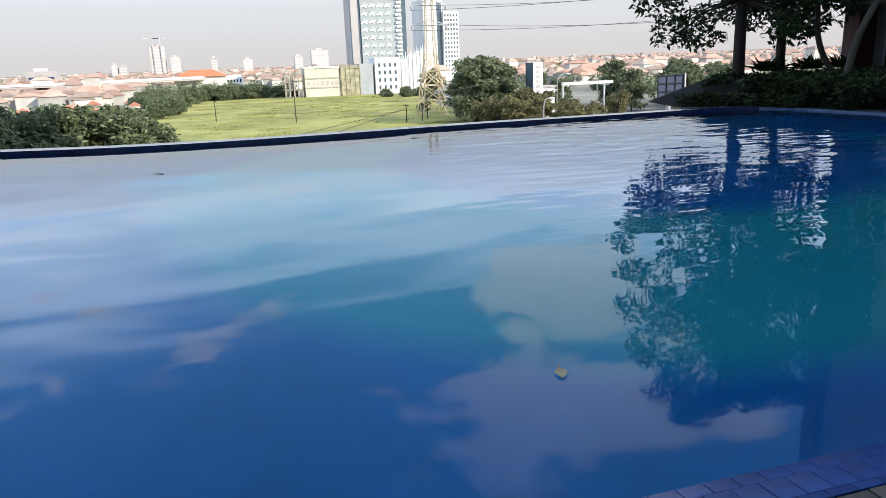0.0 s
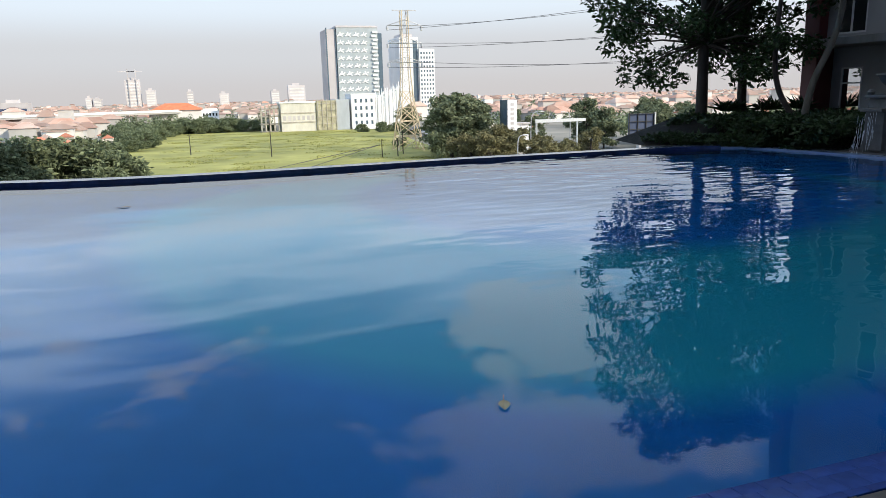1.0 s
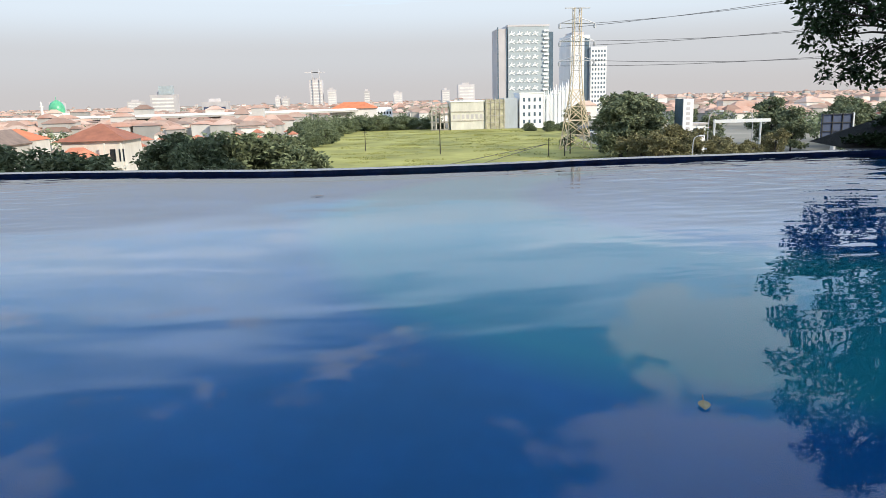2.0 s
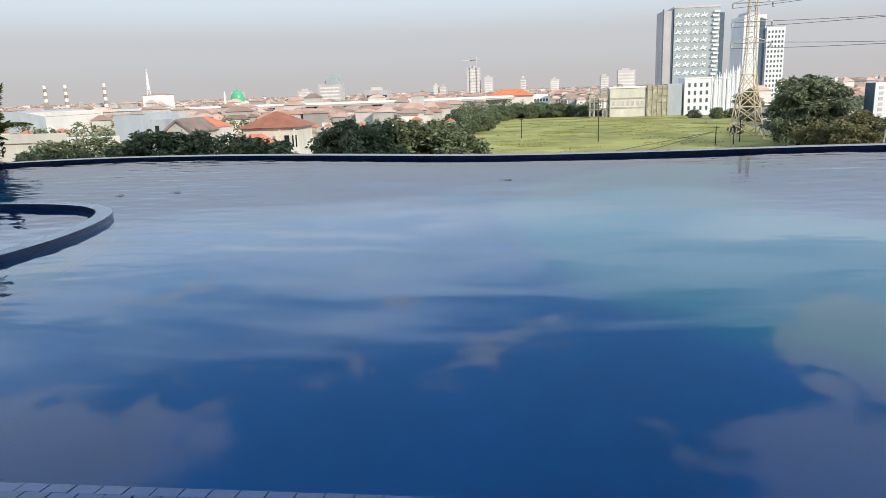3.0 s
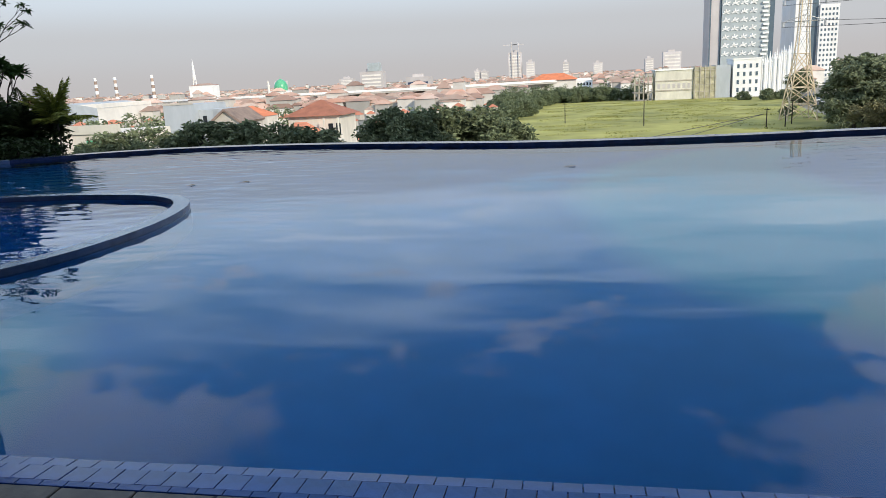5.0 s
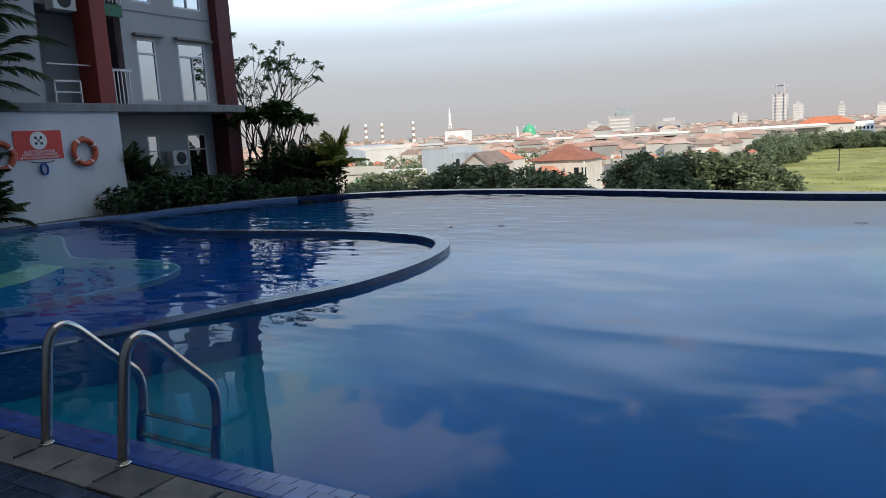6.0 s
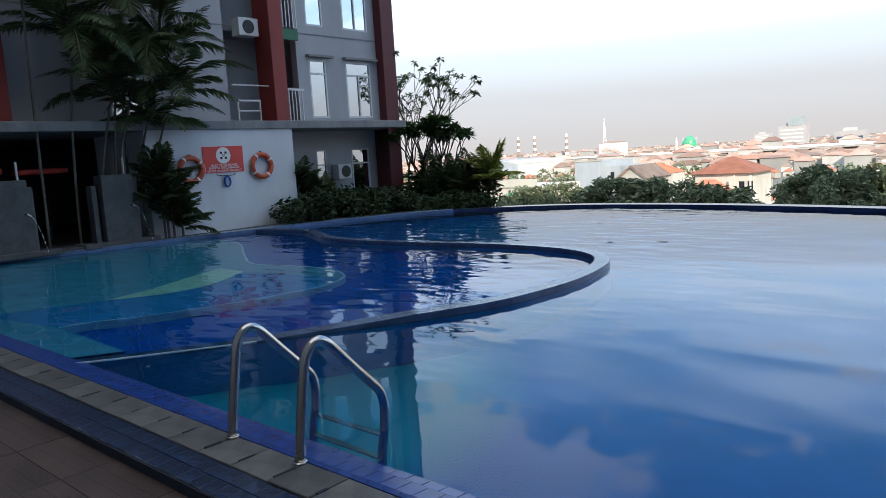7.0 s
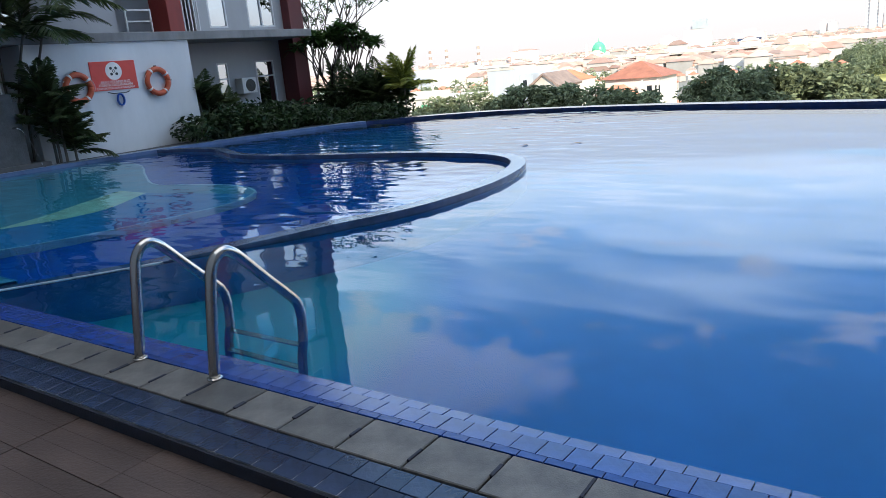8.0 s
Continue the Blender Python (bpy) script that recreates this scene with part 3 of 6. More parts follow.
plat = thing("wading_platform", "pale sea-green tiled wading platform under shallow water", "pool step")
rest = [Vector((-15.2, 7.0)), Vector((-15.6, 3.2)), Vector((-15.7, 1.0))]
part("platform_top", sheet(lobe + rest, -0.24), "teal", plat)
part("platform_edge", wall_strip(bmesh.new(), lobe, offset_line(lobe, -0.035), -0.61, -0.225), "paleedge", plat, "pale tiled nosing")
fore = smooth_line([(-9.4, 2.6), (-9.1, 3.15), (-9.1, 3.8), (-9.65, 4.7)], 5)
aft = smooth_line([(-9.42, 2.6), (-9.63, 3.3), (-10.0, 3.98), (-10.35, 4.75)], 5)
part("stripe", wall_strip(bmesh.new(), fore, aft, -0.238, -0.228), "yellow", plat, "pale yellow tile wedge")
band = [q for q in lobe if q.y < 5.0] + list(reversed(fore)) + [Vector((-9.85, 1.5)), Vector((-10.3, 1.0))]
part("front_band", sheet(band, -0.234), "stepblue", plat, "sky-blue tiled front band")
stp = thing("pool_step", "pale blue tiled bench step under shallow water", "pool step")
part("step_top", sheet([(-9.8, 0.92), (-6.95, 0.92), (-6.84, 1.2), (-6.64, 1.53), (-8.36, 1.60), (-9.8, 1.36)], -0.16), "teal", stp)
part("step_riser", wall_strip(bmesh.new(), [Vector((-6.64, 1.532)), Vector((-8.36, 1.602)), Vector((-9.8, 1.362))], [Vector((-6.64, 1.545)), Vector((-8.36, 1.615)), Vector((-9.8, 1.375))], -0.61, -0.155), "stepblue", stp)


# ---- ladder ----
def pool_ladder():
    lad = thing("pool_ladder", "polished steel pool ladder standing at the water's edge", "ladder")
    for x in (-3.322, -3.91):
        pts = [(x, 0.872, 0.03), (x, 0.905, 0.25), (x, 0.943, 0.48), (x, 0.962, 0.54), (x, 0.998, 0.583), (x, 1.044, 0.593), (x, 1.092, 0.570), (x, 1.14, 0.525),
               (x, 1.26, 0.397), (x, 1.385, 0.270), (x, 1.43, 0.215), (x, 1.447, 0.15), (x, 1.445, 0.06), (x, 1.41, -0.30), (x, 1.39, -0.95)]
        part("rail", tube(bmesh.new(), smooth_line(pts, 4), 0.026, 14), "steel", lad, smooth=True)
        part("flange", lathe(bmesh.new(), [(0.0, 0.0), (0.036, 0.0), (0.036, 0.004), (0.028, 0.008), (0.0, 0.008)], (x, 0.872, 0.027), 18), "steel", lad)
    for z, y in ((-0.07, 1.43), (-0.36, 1.40), (-0.65, 1.385)):
        part("rung", boxes((-3.90, y - 0.022, z - 0.012, -3.335, y + 0.022, z + 0.012), bevel=0.008), "steel", lad)


pool_ladder()


# ---- apartment wings ----
def holes_wall(bm, x0, x1, y0, y1, z0, z1, holes):
    """A wall slab in the plane of y and z with openings through it."""
    ys = sorted({y0, y1, *(v for h in holes for v in h[:2] if y0 < v < y1)})
    zs = sorted({z0, z1, *(v for h in holes for v in h[2:] if z0 < v < z1)})
    for a, b in zip(ys, ys[1:]):
        run = None
        for c, d in zip(zs, zs[1:]):
            open_here = any(h[0] <= a and b <= h[1] and h[2] <= c and d <= h[3] for h in holes)
            if not open_here and run is None:
                run = c
            if run is not None and (open_here or d == z1):
                box(bm, x0, a, run, x1, b, c if open_here else d)
                run = None
    return bm


STOREY, LEVELS = 2.52, 11


def apartment_wing(label, clear=2, lower_unit=True, glazed=LEVELS):
    """Built on the west side: front at x = -15.55, corner at y = 15; the east one is its mirror."""
    w = thing("apartment_building", label, "building")
    top = 2.6 + STOREY * LEVELS
    bays = [(13.15, 14.12), (11.82, 12.42), (6.2, 7.0), (1.6, 2.45), (0.1, 0.65), (-4.4, -3.6)]
    holes = [(a, b, 2.75 + STOREY * k, 4.36 + STOREY * k) for a, b in bays for k in range(glazed)]
    for y0, y1 in ((11.42, 14.44), (-1.5, 9.2), (-9.0, -3.0)):
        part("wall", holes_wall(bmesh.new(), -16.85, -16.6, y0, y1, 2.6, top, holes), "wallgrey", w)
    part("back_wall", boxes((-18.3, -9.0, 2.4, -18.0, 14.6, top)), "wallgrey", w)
    # undercroft wall and ceiling take a dark colour to paint in deep shade
    part("undercroft_wall", boxes((-25.3, -9.0, 0.05, -25.0, 14.85, 2.7), (-25.0, -9.0, 0.05, -18.05, -8.7, 2.4)), "darkstone", w, "back wall of the open undercroft, its shade put into the dark colour")
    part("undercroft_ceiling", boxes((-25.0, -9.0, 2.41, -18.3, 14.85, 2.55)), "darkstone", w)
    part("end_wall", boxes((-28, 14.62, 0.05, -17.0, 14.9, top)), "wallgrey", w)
    part("roof", boxes((-28, -9, top, -16.2, 15.4, top + 0.4)), "concrete", w)
    part("ledge", boxes((-18.0, -9.0, 2.40, -15.5, 14.40, 2.6), bevel=0.02), "concrete", w, "stained projecting concrete ledge")
    for k in range(1, LEVELS):
        z = 2.6 + STOREY * k
        part("balcony_slab", boxes((-18.0, 9.2, z - 0.14, -16.95, 11.42, z)), "concrete", w)
        part("balcony_slab", boxes((-18.0, -3.0, z - 0.14, -16.95, -1.5, z)), "concrete", w)
    for z in (5.02, 5.02 + STOREY, 5.02 + 2 * STOREY):
        part("groove", boxes((-16.6, 11.42, z, -16.585, 14.4, z + 0.03), (-16.6, 2.0, z, -16.585, 9.2, z + 0.03)), "concrete", w)
    part("column", boxes((-17.0, 14.42, 0.05, -16.3, 14.95, top), bevel=0.02), "maroon", w, "dark maroon painted corner column")
    part("column", boxes((-16.85, 10.28, 2.6, -16.15, 10.70, top), bevel=0.02), "red", w, "red painted balcony column")
    part("column", boxes((-17.4, 3.6, 2.6, -16.3, 4.1, top), bevel=0.02), "red", w, "red painted column behind the palms")
    # windows: frame, panes and a hood over each
    first = {}
    for a, b in bays:
        for k in range(glazed):
            z0, z1 = 2.75 + STOREY * k, 4.36 + STOREY * k
            key = (round(b - a, 2), k < clear)
            glass = "mirror" if k < clear else "darkpane"
            if key not in first:
                width = b - a
                win = part("window_frame", boxes((-0.06, 0, 0, 0.0, 0.045, 1.61), (-0.06, width - 0.045, 0, 0.0, width, 1.61), (-0.06, 0.045, 0, 0.0, width - 0.045, 0.05),
                                                 (-0.06, 0.045, 1.56, 0.0, width - 0.045, 1.61), (-0.055, 0.045, 1.20, 0.005, width - 0.045, 1.25),
                                                 *([(-0.055, width / 2 - 0.02, 0.05, 0.005, width / 2 + 0.02, 1.20)] if width > 0.6 else [])), "frame", w)
                pn = part("pane", boxes((-0.045, 0.04, 0.04, -0.03, width - 0.04, 1.21)), glass, win)
                pt = part("pane", boxes((-0.045, 0.04, 1.24, -0.03, width - 0.04, 1.57)), glass, win)
                hd = part("window_hood", boxes((-0.02, -0.1, 1.66, 0.16, width + 0.22, 1.73), bevel=0.012), "concrete", w)
                first[key] = (win, pn, pt, hd)
                win.location = hd.location = (-16.6, a, z0)
            else:
                win, pn, pt, hd = first[key]
                m = Matrix.Translation((-16.6, a, z0))
                o = twin(win, m, w)
                twin(pn, Matrix.Identity(4), o)
                twin(pt, Matrix.Identity(4), o)
                twin(hd, m, w)
    # balconies
    for k in range(LEVELS):
        z = 2.6 + STOREY * k
        if k == 0:
            rail = part("railing", boxes((-16.42, 9.2, z + 0.94, -16.39, 10.28, z + 0.97)), "rail", w, "thin white tube railing")
            for r in ((9.3, 0.55, 9.98, 0.59), (9.3, 0.30, 9.98, 0.33), (9.3, 0.0, 9.33, 0.55), (9.95, 0.0, 9.98, 0.55)):
                part("rail_bar", boxes((-16.42, r[0], z + r[1], -16.38, r[2], z + r[3])), "rail", rail)
        if k < 4:
            rail = part("railing", boxes((-16.42, 10.70, z + 0.86, -16.38, 11.42, z + 0.92)), "rail", w, "white barred railing")
            for i in range(6):
                part("rail_bar", boxes((-16.41, 10.78 + 0.11 * i, z, -16.39, 10.81 + 0.11 * i, z + 0.86)), "rail", rail)
        if k:
            part("panel", boxes((-16.5, 10.88, z - 0.32, -16.44, 11.40, z - 0.02)), "green", w, "dark green panel under the railing")
        ac = part("air_conditioner", boxes((-16.75, 9.56, z + 2.20, -16.42, 10.14, z + 2.64), bevel=0.015), "plastic_white", w, "white wall-hung cooling unit")
        part("fan_grille", lathe(bmesh.new(), [(0.17, 0.0), (0.17, 0.012), (0.13, 0.02), (0.03, 0.02), (0.0, 0.03)], (0, 0, 0), 20), "black", ac).matrix_basis = pose(-16.42, 9.84, z + 2.42, 0, 90, 0)
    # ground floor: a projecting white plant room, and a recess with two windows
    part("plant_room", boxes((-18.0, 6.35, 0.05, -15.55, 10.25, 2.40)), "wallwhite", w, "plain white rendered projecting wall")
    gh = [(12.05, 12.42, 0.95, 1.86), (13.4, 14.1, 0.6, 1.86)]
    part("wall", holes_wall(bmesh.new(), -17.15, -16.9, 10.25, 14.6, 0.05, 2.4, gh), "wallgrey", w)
    for a, b, z0, z1 in gh:
        gw = part("window_frame", boxes((-16.94, a, z0, -16.89, a + 0.04, z1), (-16.94, b - 0.04, z0, -16.89, b, z1), (-16.94, a, z1 - 0.04, -16.89, b, z1), (-16.94, a, z1 - 0.45, -16.89, b, z1 - 0.41)), "frame", w)
        part("pane", boxes((-16.93, a + 0.02, z0 + 0.01, -16.915, b - 0.02, z1 - 0.02)), "mirror", gw)
    if not lower_unit:
        return w
    ac = part("air_conditioner", boxes((-16.9, 12.60, 1.00, -16.6, 13.10, 1.42), bevel=0.015), "plastic_white", w)
    part("fan_grille", lathe(bmesh.new(), [(0.17, 0.0), (0.17, 0.012), (0.03, 0.02), (0.0, 0.03)], (0, 0, 0), 20), "black", ac).matrix_basis = pose(-16.6, 12.88, 1.21, 0, 90, 0)
    return w


west = apartment_wing("grey apartment block with red columns and mirror windows")
east = apartment_wing("shaded apartment block with maroon columns behind the trees", 0, False, 2)
east.matrix_basis = Matrix.Translation((1.25, 1.25, 0)) @ Matrix.Diagonal((-1, 1, 1, 1))
back = part("wall_south", boxes((-60, -22, -1.6, 60, -8.5, 33)), "wallgrey")
tagged(back, "plain tall apartment block closing the terrace", "building", kind="structure")


# ---- things on the west wall ----
def text_mesh(parent, words, size, at, material, label=""):
    cu = bpy.data.curves.new("lettering", "FONT")
    cu.body, cu.size, cu.align_x, cu.extrude = words, size, "CENTER", 0.002
    tmp = new("lettering", cu)
    me = bpy.data.meshes.new_from_object(tmp.evaluated_get(bpy.context.evaluated_depsgraph_get()))
    bpy.data.objects.remove(tmp)
    me.materials.append(M[material])
    ob = new("lettering", me)
    ob.parent = parent
    ob.matrix_basis = at
    if label:
        ob["label"] = label
    return ob


FACE = -15.55
sign = thing("safety_sign", "red safety sign with white lettering and round emblem", "sign")
part("board", boxes((FACE, 7.68, 1.40, FACE + 0.02, 8.74, 2.01), bevel=0.004), "signred", sign)
part("emblem", lathe(bmesh.new(), [(0.0, 0.004), (0.10, 0.004), (0.19, 0.004), (0.19, 0.0)], (0, 0, 0), 28), "signwhite", sign, "white round emblem").matrix_basis = pose(FACE + 0.02, 8.21, 1.80, 0, 90, 0)
bm = bmesh.new()
for a in range(4):
    c, s = math.cos(a * 1.5708 + 0.78), math.sin(a * 1.5708 + 0.78)
    lathe(bm, [(0.0, 0.003), (0.032, 0.003), (0.032, 0.0)], (c * 0.085, s * 0.085, 0), 10)
lathe(bm, [(0.02, 0.003), (0.035, 0.003), (0.035, 0.0)], (0, 0, 0), 10)
part("emblem_mark", bm, "black", sign).matrix_basis = pose(FACE + 0.0245, 8.21, 1.80, 0, 90, 0)
for i, words in enumerate(("ALAT PELAMPUNG", "HANYA DIGUNAKAN", "UNTUK KEADAAN DARURAT")):
    text_mesh(sign, words, 0.083 if i < 2 else 0.068, pose(FACE + 0.022, 8.21, 1.545 - 0.062 * i, 90, 0, 90), "signwhite")


def lifebuoy(y, z):
    b = thing("lifebuoy", "orange ring lifebuoy with white bands on the wall", "lifebuoy", (FACE + 0.06, y, z), group="lifebuoys on the wall")
    bm = bmesh.new()
    pts = [(0, 0.27 * math.cos(a), 0.27 * math.sin(a)) for a in (2 * math.pi * k / 40 for k in range(41))]
    part("ring", tube(bm, pts, 0.062, 12), "orange", b, smooth=True)
    for k in range(4):
        a0 = k * math.pi / 2 + 0.6
        pts = [(0, 0.27 * math.cos(a0 + d), 0.27 * math.sin(a0 + d)) for d in (-0.08, -0.03, 0.03, 0.08)]
        part("band", tube(bmesh.new(), pts, 0.066, 12), "signwhite", b, smooth=True)
    pts = [(0.02, (0.335 + 0.02 * math.cos(4 * a)) * math.cos(a), (0.335 + 0.02 * math.cos(4 * a)) * math.sin(a)) for a in (2 * math.pi * k / 48 for k in range(49))]
    part("grab_rope", tube(bmesh.new(), pts, 0.005, 6), "rail", b)
    part("hook", boxes((-0.07, -0.012, 0.33, 0.02, 0.012, 0.36)), "black", b)


lifebuoy(9.22, 1.51)
lifebuoy(7.33, 1.50)
coil = thing("rope_coil", "coiled dark blue rope hanging on a small bracket", "rope")
pts = [(FACE + 0.05 + 0.02 * math.sin(a * 0.31), 8.24 + 0.075 * math.cos(a), 1.19 + 0.12 * math.sin(a)) for a in (0.35 * k for k in range(72))]
part("coil", tube(bmesh.new(), pts, 0.016, 6), "blueplastic", coil)
part("bracket", tube(bmesh.new(), [(FACE + 0.03, 7.98, 1.36), (FACE + 0.05, 8.1, 1.33), (FACE + 0.05, 8.4, 1.33), (FACE + 0.03, 8.5, 1.36)], 0.01, 6), "black", coil)


def fountain_post(y):
    p = thing("fountain_post", "stepped grey stone fountain post with a water jet", "fountain", (-15.32, y, 0.0), group="fountain posts")
    part("post", boxes((-0.22, -0.32, 0.05, 0.14, 0.32, 1.50), bevel=0.015), "stone", p)
    part("shoulder", boxes((-0.2, 0.325, 0.05, 0.10, 0.42, 1.36), bevel=0.012), "stone", p)
    part("shoulder", boxes((-0.2, -0.50, 0.05, 0.06, -0.40, 1.30), bevel=0.012), "stone", p)
    part("plinth", boxes((-0.3, -0.8, 0.05, 0.24, 0.75, 0.16), bevel=0.02), "darkstone", p)
    part("spout", tube(bmesh.new(), [(0.13, 0.22, 0.86), (0.24, 0.24, 0.86)], 0.02, 8), "steel", p)
    part("pipe", tube(bmesh.new(), [(0.0, 0.22, 1.45), (0.0, 0.22, 1.84)], 0.022, 10), "plastic_white", p, "short white upright pipe")
    rng = np.random.default_rng(7)
    bm = bmesh.new()
    for i in range(16):
        u = (i + rng.uniform(0, 0.6)) / 17
        x, yy, z = 0.24 + 0.38 * u, 0.24 + 0.16 * u, 0.86 - 0.84 * u * u
        tube(bm, [(x, yy, z), (x + 0.012, yy + 0.004, z - 0.022 - 0.02 * u)], 0.005 + 0.004 * rng.uniform(), 5, 0.002)
    part("jet", bm, "splash", p, "broken thread of falling water")["kind"] = "stuff"


fountain_post(5.50)
fountain_post(3.50)
lip = part("stone_ledge", boxes((-15.75, 1.3, 0.05, -15.2, 6.3, 0.12), bevel=0.01), "darkstone")
tagged(lip, "low dark stone ledge under the fountain posts", "ledge")
slide = thing("play_slide", "red and yellow plastic play slide in the shade", "play slide")
part("chute", boxes((-17.5, 4.3, 1.60, -17.0, 5.3, 1.72), bevel=0.03), "slide_red", slide)
bm = lathe(bmesh.new(), [(0.75, 1.75), (0.6, 1.95), (0.3, 2.12), (0.0, 2.2)], (-17.4, 3.3, 0), 6)
part("canopy", bm, "slide_yellow", slide, "yellow tent-shaped canopy")
part("canopy_trim", boxes((-18.0, 2.7, 1.64, -16.8, 3.95, 1.76), bevel=0.02), "slide_red", slide)
for y in (3.0, 4.9):
    part("leg", boxes((-17.38, y - 0.03, 0.05, -17.32, y + 0.03, 1.64)), "black", slide)


# ---- plants ----
def frond_mesh(seed, length, bend, leaflet, material):
    """An arching palm frond with paired leaflets, growing along +x."""
    rng = np.random.default_rng(seed)
    v, fc = [], []
    n = 40
    spine = [Vector((length * u * (1 - 0.18 * bend * u), 0, length * (0.55 * u - bend * u * u))) for u in (k / n for k in range(n + 1))]
    for i in range(2, n + 1):
        p, q = spine[i - 1], spine[i]
        d = (q - p).normalized()
        side = Vector((0, 1, 0))
        u = i / n
        ln = leaflet * math.sin(math.pi * min(1, 0.16 + 0.80 * u)) * rng.uniform(0.85, 1.1)
        for s in (-1, 1):
            way = (d * 0.75 + side * s * 0.9 + Vector((0, 0, rng.uniform(-0.45, 0.05)))).normalized()
            wd = d.cross(way).cross(way).normalized() * (0.013 + 0.007 * rng.uniform())
            mid = p + way * ln * 0.5
            tip = p + way * ln + Vector((0, 0, -0.16 * ln))
            k = len(v)
            v += [tuple(p), tuple(mid + wd), tuple(tip), tuple(mid - wd)]
            fc += [(k, k + 1, k + 2), (k, k + 2, k + 3)]
    for a, b in zip(spine, spine[1:]):
        k = len(v)
        v += [tuple(a + Vector((0, 0.012, 0))), tuple(a - Vector((0, 0.012, 0))), tuple(b - Vector((0, 0.01, 0))), tuple(b + Vector((0, 0.01, 0)))]
        fc += [(k, k + 1, k + 2, k + 3)]
    me = bpy.data.meshes.new("frond")
    me.from_pydata(v, [], fc)
    me.materials.append(M[material])
    return me


FRONDS = [frond_mesh(s, 1.60 + 0.22 * s, 0.46 + 0.16 * s, 0.46, "palmleaf") for s in range(3)]
SMALL = [frond_mesh(9 + s, 0.85, 0.30 + 0.25 * s, 0.30, "palmleaf") for s in range(2)]
MIDDLE = [frond_mesh(29 + s, 1.15, 0.28 + 0.2 * s, 0.36, "palmleaf") for s in range(2)]
YOUNG = [frond_mesh(19 + s, 1.15, 0.25 + 0.2 * s, 0.36, "palmlit") for s in range(2)]


def palm(x, y, z, height, count, meshes, seed, label, lean=(0, 0), group="palms by the pool"):
    rng = random.Random(seed)
    p = thing("palm", label, "palm", (x, y, z), group=group)
    top = Vector((lean[0], lean[1], height))
    pts = smooth_line([(0, 0, 0), (lean[0] * 0.3, lean[1] * 0.2, height * 0.5), tuple(top)], 5)
    part("trunk", tube(bmesh.new(), pts, 0.028, 8, 0.022), "palebark", p, smooth=True)
    for i in range(count):
        o = bpy.data.objects.new("frond", meshes[i % len(meshes)])
        scene.collection.objects.link(o)
        o.parent = p
        a = i * 137.5 + rng.uniform(-15, 15)
        o.matrix_basis = Matrix.Translation(top + Vector((0, 0, -0.05 * (i % 4)))) @ pose(0, 0, 0, 0, rng.uniform(-68, 18), a) @ Matrix.Scale(rng.uniform(0.8, 1.1), 4)
    return p


PALM = "dark green feather palm with thin pale stem"
for i, (x, y, h, ln) in enumerate([(-15.75, 6.25, 4.2, (0.5, 0.6)), (-15.75, 5.7, 5.0, (0.5, 0.4)), (-15.8, 4.9, 4.2, (0.5, 0.1)), (-15.8, 6.5, 3.3, (0.6, 0.5)), (-15.8, 4.3, 5.3, (0.5, -0.1)),
                                   (-15.75, 6.1, 2.6, (0.4, 0.3)), (-15.8, 6.0, 5.9, (0.4, 0.2)), (-15.8, 5.4, 3.2, (0.5, 0.3)), (-15.75, 5.75, 3.7, (0.5, 0.5)), (-15.8, 6.6, 4.9, (0.5, 0.3))]):
    palm(x, y, 0.05, h, 14, FRONDS, i, PALM, ln)
for i, (x, y, h) in enumerate([(-15.15, 6.6, 0.75), (-15.25, 6.45, 1.35), (-15.15, 6.8, 0.35), (-15.2, 6.5, 1.0)]):
    palm(x, y, 0.05, h, 18, SMALL, 30 + i, "low bushy palm spreading at the wall's foot")
for i, (x, y, h) in enumerate([(-15.75, 10.45, 0.95), (-15.85, 10.75, 0.7), (-15.6, 11.1, 0.4)]):
    palm(x, y, 0.05, h, 10, SMALL, 50 + i, "low palm in the shade of the recess")
# its fronds carry the painted sunlight colour
palm(-13.55, 15.9, -0.25, 1.1, 19, YOUNG, 41, "young palm at the terrace end, sunlight painted into its yellow-green leaves")
for i, (x, y, h) in enumerate([(-14.4, 15.7, 0.75), (-14.0, 16.3, 0.8), (-14.9, 16.2, 0.95)]):
    palm(x, y, -0.25, h, 16, SMALL, 42 + i, "small dark palm at the terrace end")
for i, (x, y, h) in enumerate([(-16.0, 15.7, 0.9), (-15.2, 15.6, 0.75), (-14.5, 15.9, 0.85), (-15.6, 16.6, 0.7)]):
    palm(x, y, -0.25, h, 15, MIDDLE, 90 + i, "dark spreading palm under the frangipani")


def shrub(x, y, z, blobs, per, size, seed, label, material="hedge", name="shrub", group=""):
    rng = np.random.default_rng(seed)
    s = thing(name, label, "shrub", (x, y, z), group=group)
    bm = bmesh.new()
    for bx, by, bz, *_ in blobs:
        tube(bm, [(bx * 0.4, by * 0.4, 0), (bx * 0.8, by * 0.8, bz * 0.6), (bx, by, bz)], 0.018, 6, 0.008)
    part("stems", bm, "bark", s)
    part("foliage", leaf_cloud(clumps(rng, blobs, per), size, rng), material, s)
    return s


rr = random.Random(5)
spots = [(-14.75, 9.95), (-14.7, 10.7), (-14.55, 11.4), (-14.4, 12.1), (-14.2, 12.8), (-13.95, 13.5), (-14.6, 13.2), (-15.2, 12.3), (-15.4, 13.4), (-15.0, 14.3), (-14.2, 14.3), (-16.0, 14.6), (-15.3, 11.2), (-13.4, 14.6), (-14.4, 15.4), (-13.6, 15.5)]
